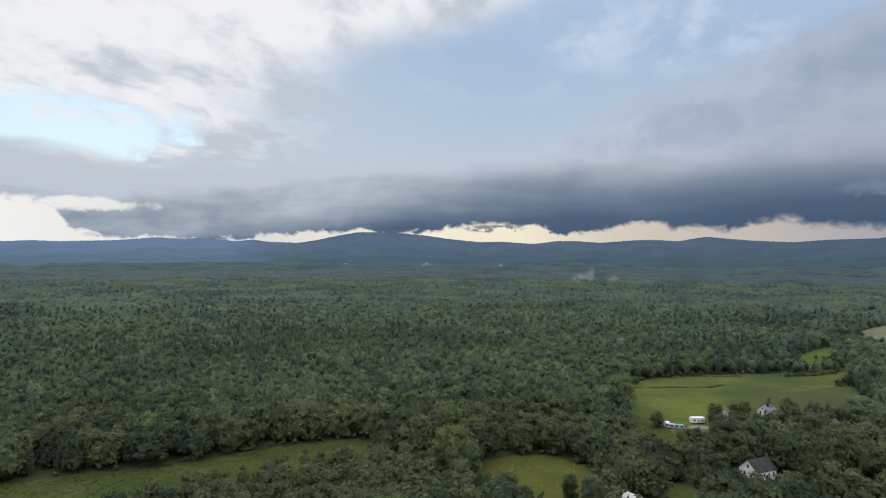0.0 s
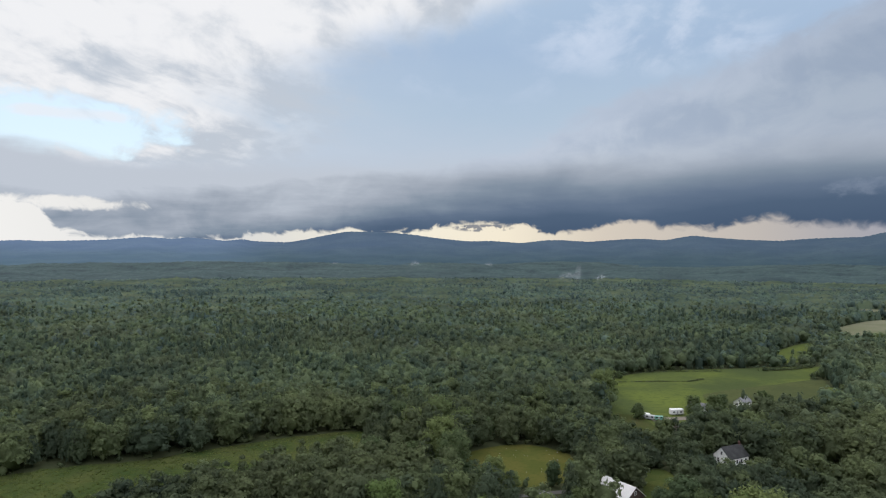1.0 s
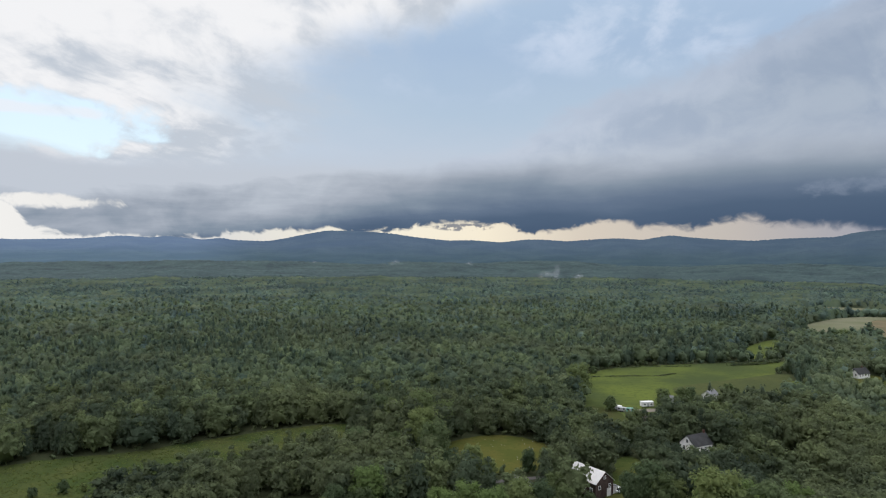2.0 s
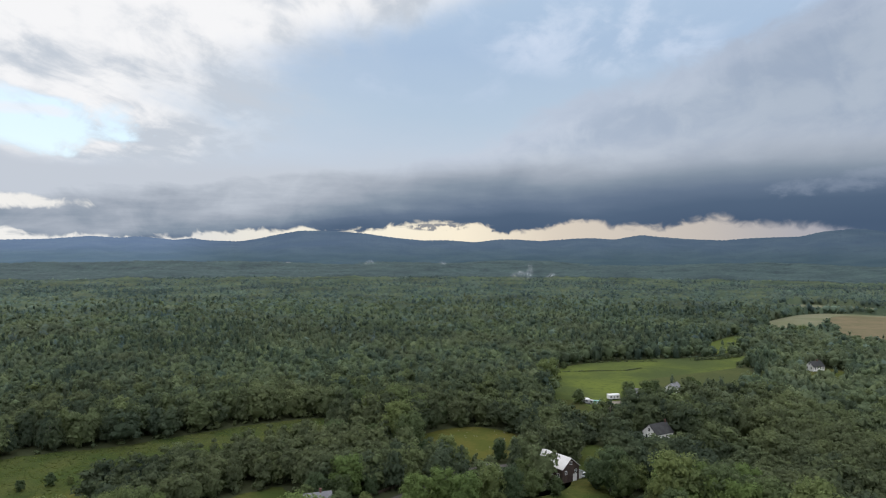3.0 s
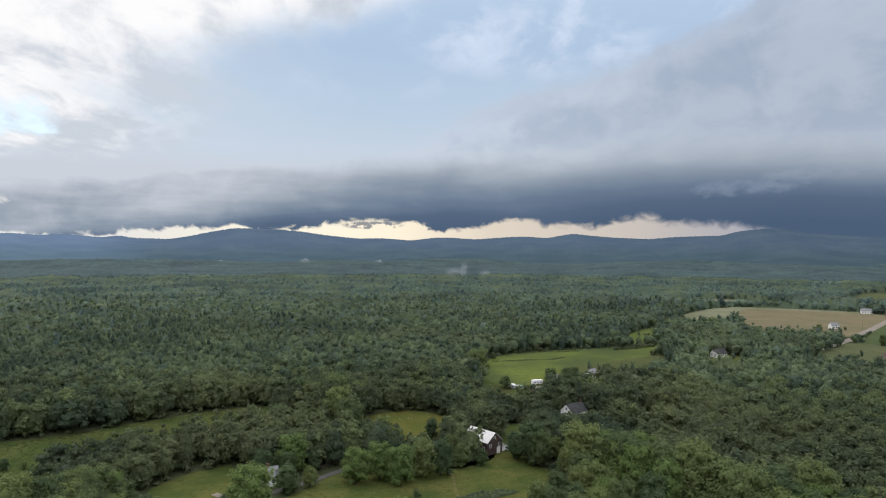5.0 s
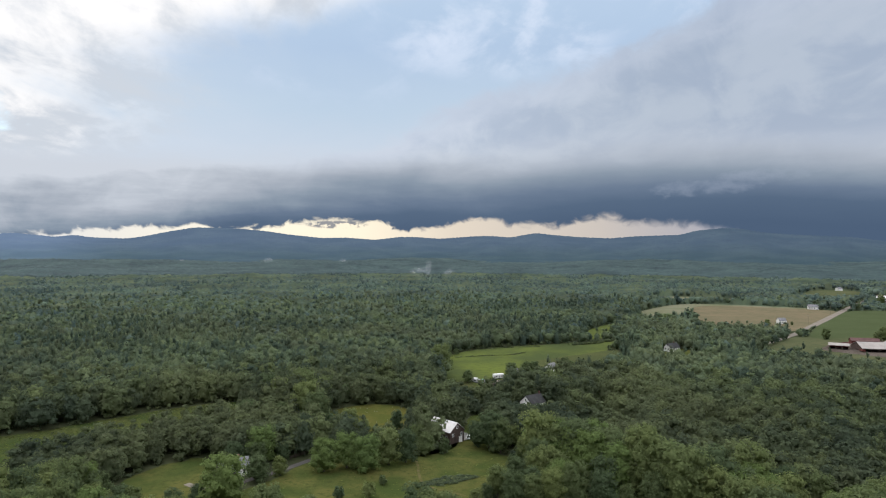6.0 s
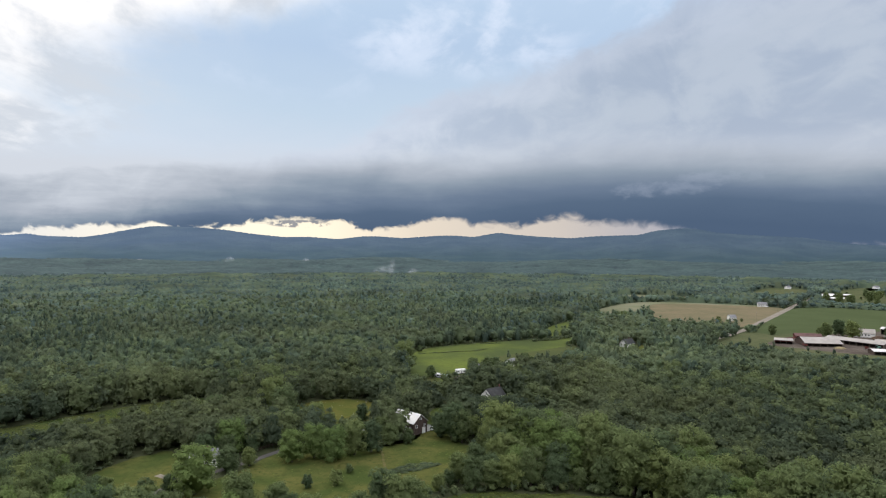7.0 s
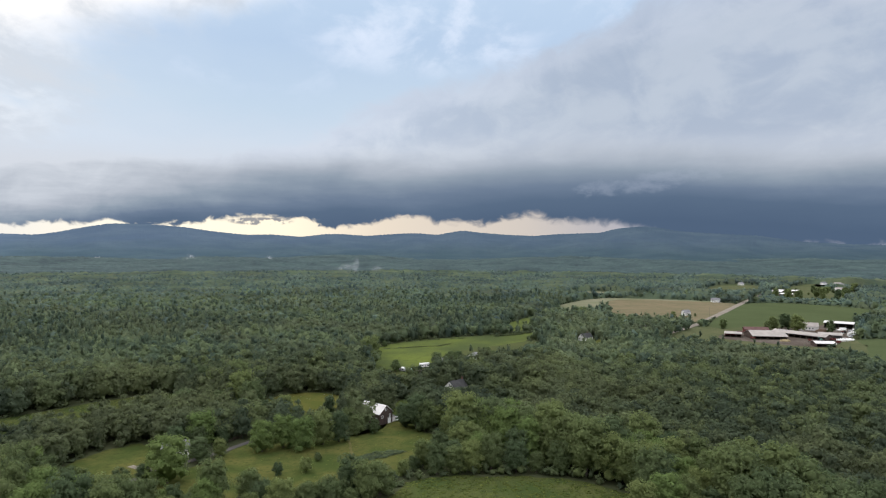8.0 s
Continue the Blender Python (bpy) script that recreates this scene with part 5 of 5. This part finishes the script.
def build_brush():
    """Tussocks and low scrub on the unmown grass."""
    r = np.random.RandomState(14)
    temps = [[tuple(a - (0, 0, 0.42) if i == 0 else a for i, a in enumerate(crown(r, 0, 8, 0.3))) for _ in range(8)]] * 2
    for name, key, n, rad, tall, mat, label in (("tussocks", "strip", 4200, 0.62, 0.42, TUFT, "rough light green tussocks over the meadow"),
                                                ("weeds", "lawn", 700, 0.5, 0.3, TUFT, "low weeds and tussocks in the lawn"),
                                                ("scrub", "front", 1500, 0.8, 0.45, TUFT, "rough weeds over the meadow")):
        loop = FIELDS[key]
        x, y = r.uniform(loop[:, 0].min(), loop[:, 0].max(), n * 3), r.uniform(loop[:, 1].min(), loop[:, 1].max(), n * 3)
        k = np.flatnonzero(inside(x, y, loop))[:n]
        s = r.uniform(0.5, 1.4, len(k))
        woods(name, np.stack([x[k], y[k], rad * s, tall * s, k * 0], 1), temps, mat, label, 15)


TUFT = material("weed_leaf", leaves((0.066, 0.090, 0.024), (0.112, 0.128, 0.034), (0.098, 0.108, 0.031)), 0.95, translucent=0.4, gloss=0.0)
build_brush()


def build_edges():
    """Low growth that closes the edge of the woods down to the grass."""
    r = np.random.RandomState(35)
    temps = [[crown(r, 2, 26, 0.24, low=0.05) for _ in range(8)]] * 2
    spots = []
    for key in ("strip", "graves", "upper", "glade", "lawn", "front", "clearing", "garden", "car_lawn", "tan", "hay", "crop", "right"):
        loop = FIELDS[key]
        nxt = np.roll(loop, -1, 0)
        for p, q in zip(loop, nxt):
            n = max(1, int(np.hypot(*(q - p)) / 2.2))
            for t in (np.arange(n) + r.rand(n)) / n:
                d = (q - p) / (np.hypot(*(q - p)) + 1e-6)
                side = np.array([d[1], -d[0]]) * r.uniform(0.6, 3.2)
                for sgn in (1, -1):
                    spots.append(p + (q - p) * t + side * sgn)
    x, y = np.array(spots).T
    k = wooded(x, y, 0.4) & apart(x, y, [(a, b, c, 1.0) for a, b, c, _ in SINGLE], 2.0) & (r.rand(len(x)) < 0.55)
    x, y = x[k], y[k]
    near = np.hypot(x - 15, y + 98) < 560
    tall = r.uniform(1.4, 4.6, len(x)) * growth(x, y)
    sizes = np.stack([x, y, r.uniform(1.2, 2.3, len(x)), tall, x * 0], 1)
    woods("edge_shrubs", sizes[near], temps, LEAF, "dark leafy shrubs along the wood's edge", 36)
    woods("edge_shrubs", sizes[~near], temps, LEAF_MID_HAZE, "leafy shrubs along the far fields", 37)


build_edges()


def build_hedges():
    """Low hedges across the pasture."""
    r = np.random.RandomState(33)
    temps = [[crown(r, 3, 60, 0.22) for _ in range(5)]] * 2
    for line, n, tall in (([(17.7, 401.5), (38.8, 408.7), (58, 413), (68, 423)], 70, 0.9), ([(20, 430), (53, 447), (83, 455)], 70, 0.8), ([(108, 462), (127, 471), (147, 485)], 90, 2.6)):
        t = r.rand(n)
        x, y = (np.interp(t, np.linspace(0, 1, len(line)), [p[i] for p in line]) + r.normal(0, 0.5, n) for i in (0, 1))
        woods("hedge", np.stack([x, y, r.uniform(0.6, 1.1, n), tall * r.uniform(0.5, 0.95, n), t * 0], 1), temps, LEAF, "low dark green hedge across the pasture", 34)


build_hedges()


def build_poles():
    first = None
    for x, y, turn in ((36, 262, 20), (236, 452, 50), (300, 518, 50), (372, 612, 50), (452, 718, 50), (-40, 178, 30)):
        if first:
            copy_thing(first, pose(x, y, 0, 0, 0, turn))
            continue
        first = tagged(new("utility_pole"), "weathered wooden utility pole with one crossarm", "utility pole", "poles along the roads")
        bm = bmesh.new()
        limb(bm, (0, 0, -0.2), (0, 0, 10.5), 0.16, 0.11, 8)
        part("pole", bm, WOODPOLE, first)
        bm = bmesh.new()
        box(bm, -1.1, -0.06, 9.7, 1.1, 0.06, 9.86, 0.015)
        part("crossarm", bm, WOODPOLE, first)
        for q in (-0.95, 0, 0.95):
            bm = bmesh.new()
            limb(bm, (q, 0, 9.86 if q else 10.5), (q, 0, 10.1 if q else 10.72), 0.06, 0.04, 6)
            part("insulator", bm, STEEL, first)
        first.matrix_basis = pose(x, y, 0, 0, 0, turn)


build_poles()


def build_dead_tree():
    r = np.random.RandomState(6)
    bm = bmesh.new()
    limb(bm, (0, 0, -0.2), (0.2, 0.1, 7), 0.3, 0.18, 7)
    for i in range(9):
        a, z = i * 2.4, r.uniform(4, 7)
        end = (math.cos(a) * r.uniform(1.2, 2.4), math.sin(a) * r.uniform(1.2, 2.4), z + r.uniform(3, 6))
        limb(bm, (0.1, 0.1, z), end, 0.13, 0.05, 5)
        limb(bm, Vector(end) * 0.8 + Vector((0, 0, z * 0.2)), Vector(end) + Vector((r.uniform(-1, 1), r.uniform(-1, 1), 1.6)), 0.06, 0.02, 4)
    ob = part("dead_tree", bm, PALEBARK)
    ob.matrix_basis = pose(-180.5, 194.5, 0, 0, 0, 40) @ Matrix.Diagonal((0.75, 0.75, 0.95, 1))
    tagged(ob, "bare pale dead tree at the meadow's edge", "tree")


PALEBARK = paint("pale_dead_bark", (0.27, 0.25, 0.23), (0.20, 0.18, 0.17), 0.9)
build_dead_tree()


def mist_material():
    """Thin rising mist, denser in its middle."""
    m = bpy.data.materials.new("mist")
    m.use_nodes = True
    k = Nodes(m.node_tree)
    coord = k.add("ShaderNodeTexCoord")
    sep = k.add("ShaderNodeSeparateXYZ")
    k.link(coord.outputs["Generated"], sep.inputs[0])
    clear, body, mix, out = k.add("ShaderNodeBsdfTransparent"), k.add("ShaderNodeBsdfDiffuse"), k.add("ShaderNodeMixShader"), k.add("ShaderNodeOutputMaterial")
    body.inputs[0].default_value = (0.8, 0.82, 0.84, 1)
    u, w = (k.math("MULTIPLY_ADD", sep.outputs[i], 2.0, -1.0) for i in (0, 2))
    dense = k.math("SUBTRACT", 1.0, k.math("ADD", k.math("MULTIPLY", u, u), k.math("MULTIPLY", w, w)))
    puffs = k.noise(coord.outputs["Object"], 0.09, 5, 0.6)
    dense = k.math("MULTIPLY", k.step(dense, 0.0, 0.95), k.step(puffs, 0.36, 0.72))
    k.put(mix.inputs[0], k.math("MULTIPLY", dense, 0.21))
    k.link(clear.outputs[0], mix.inputs[1]), k.link(body.outputs[0], mix.inputs[2]), k.link(mix.outputs[0], out.inputs[0])
    return m


MIST = mist_material()


def mist(x, y, wide, tall, lean):
    """A wisp of mist over the trees, thinning out to its edge."""
    bm = bmesh.new()
    bmesh.ops.create_icosphere(bm, subdivisions=4, radius=1.0)
    for v in bm.verts:
        t = v.co.z
        slim = 1.0 - 0.35 * t + 0.2 * noise.noise(v.co * 1.5 + Vector((x, 0, 0)))
        v.co = Vector((v.co.x * wide / 2 * slim + lean * t, v.co.y * wide / 4 * slim, tall / 2 * t))
    for f in bm.faces:
        f.smooth = True
    ob = part("mist_wisp", bm, MIST)
    ob.matrix_basis = pose(x, y, 12 + tall / 2)
    tagged(ob, "thin pale wisp of mist rising from the woods", "mist", kind="stuff")


for spot in ((-63, 1380, 44, 26, 4), (-40, 1396, 16, 44, 5), (4, 1480, 26, 16, 2), (-640, 2300, 40, 30, 4), (-360, 2200, 34, 28, 3)):
    mist(*spot)


def build_brush_patch():
    """A bramble patch in the lawn."""
    r = np.random.RandomState(41)
    temps = [[crown(r, 2, 40, 0.25) for _ in range(5)]] * 2
    t, w = r.uniform(-1, 1, 170), r.uniform(-1, 1, 170)
    x, y = 14.5 + t * 9.5 + w * 0.3, 149.5 + t * 4.0 + w * 4.2 * (1 - t * t)
    woods("brambles", np.stack([x, y, r.uniform(0.6, 1.2, 170), r.uniform(0.25, 0.7, 170), t * 0], 1), temps, LEAF, "low dark bramble patch in the lawn", 42)


build_brush_patch()


def build_fence():
    """Post-and-rail fence along the lane."""
    fence = tagged(new("rail_fence"), "dark weathered post-and-rail fence along the lane", "fence")
    a, c = Vector((-44.5, 168.5, 0)), Vector((-33.5, 186, 0))
    n = 9
    for i in range(n + 1):
        p = a.lerp(c, i / n)
        bm = bmesh.new()
        box(bm, p.x - 0.08, p.y - 0.08, -0.1, p.x + 0.08, p.y + 0.08, 1.25, 0.01)
        part("post", bm, WEATHERED, fence)
    for i in range(n):
        p, q = a.lerp(c, i / n), a.lerp(c, (i + 1) / n)
        for z in (0.45, 0.8, 1.12):
            bm = bmesh.new()
            limb(bm, (p.x, p.y, z), (q.x, q.y, z), 0.06, 0.06, 5)
            part("rail", bm, WEATHERED, fence)


build_fence()
house("lane_house", "pale house half hidden behind a large maple", -58.5, 153.5, 30, 9.0, 3.2, 3.2, 5.6, WHITE, GREYROOF, rows_of("right", 3, 8, 1.8) + [("front", 0, 2.0, 0.9, 1.2)], chimney=1.5)


def build_flowers():
    """Flowering shrubs before the white house."""
    r = np.random.RandomState(51)
    green, bloom = [[crown(r, 3, 60, 0.24) for _ in range(4)]] * 2, [[crown(r, 3, 26, 0.12) for _ in range(4)]] * 2
    n = 26
    x, y = r.uniform(38, 52, n), r.uniform(234, 242, n)
    rad, tall = r.uniform(0.9, 1.6, n), r.uniform(1.4, 2.8, n)
    woods("garden_shrubs", np.stack([x, y, rad, tall, x * 0], 1), green, LEAF, "mixed green garden shrubs before the house", 52)
    k = r.rand(n) < 0.5
    woods("blossoms", np.stack([x[k], y[k], rad[k] * 0.7, tall[k] * 1.03, x[k] * 0], 1), bloom, BLOSSOM, "pale pink blossoms on the garden shrubs", 53)


BLOSSOM = material("blossom", leaves((0.30, 0.20, 0.17), (0.42, 0.32, 0.28), (0.36, 0.24, 0.20)), 0.9, translucent=0.3, gloss=0.0)
build_flowers()
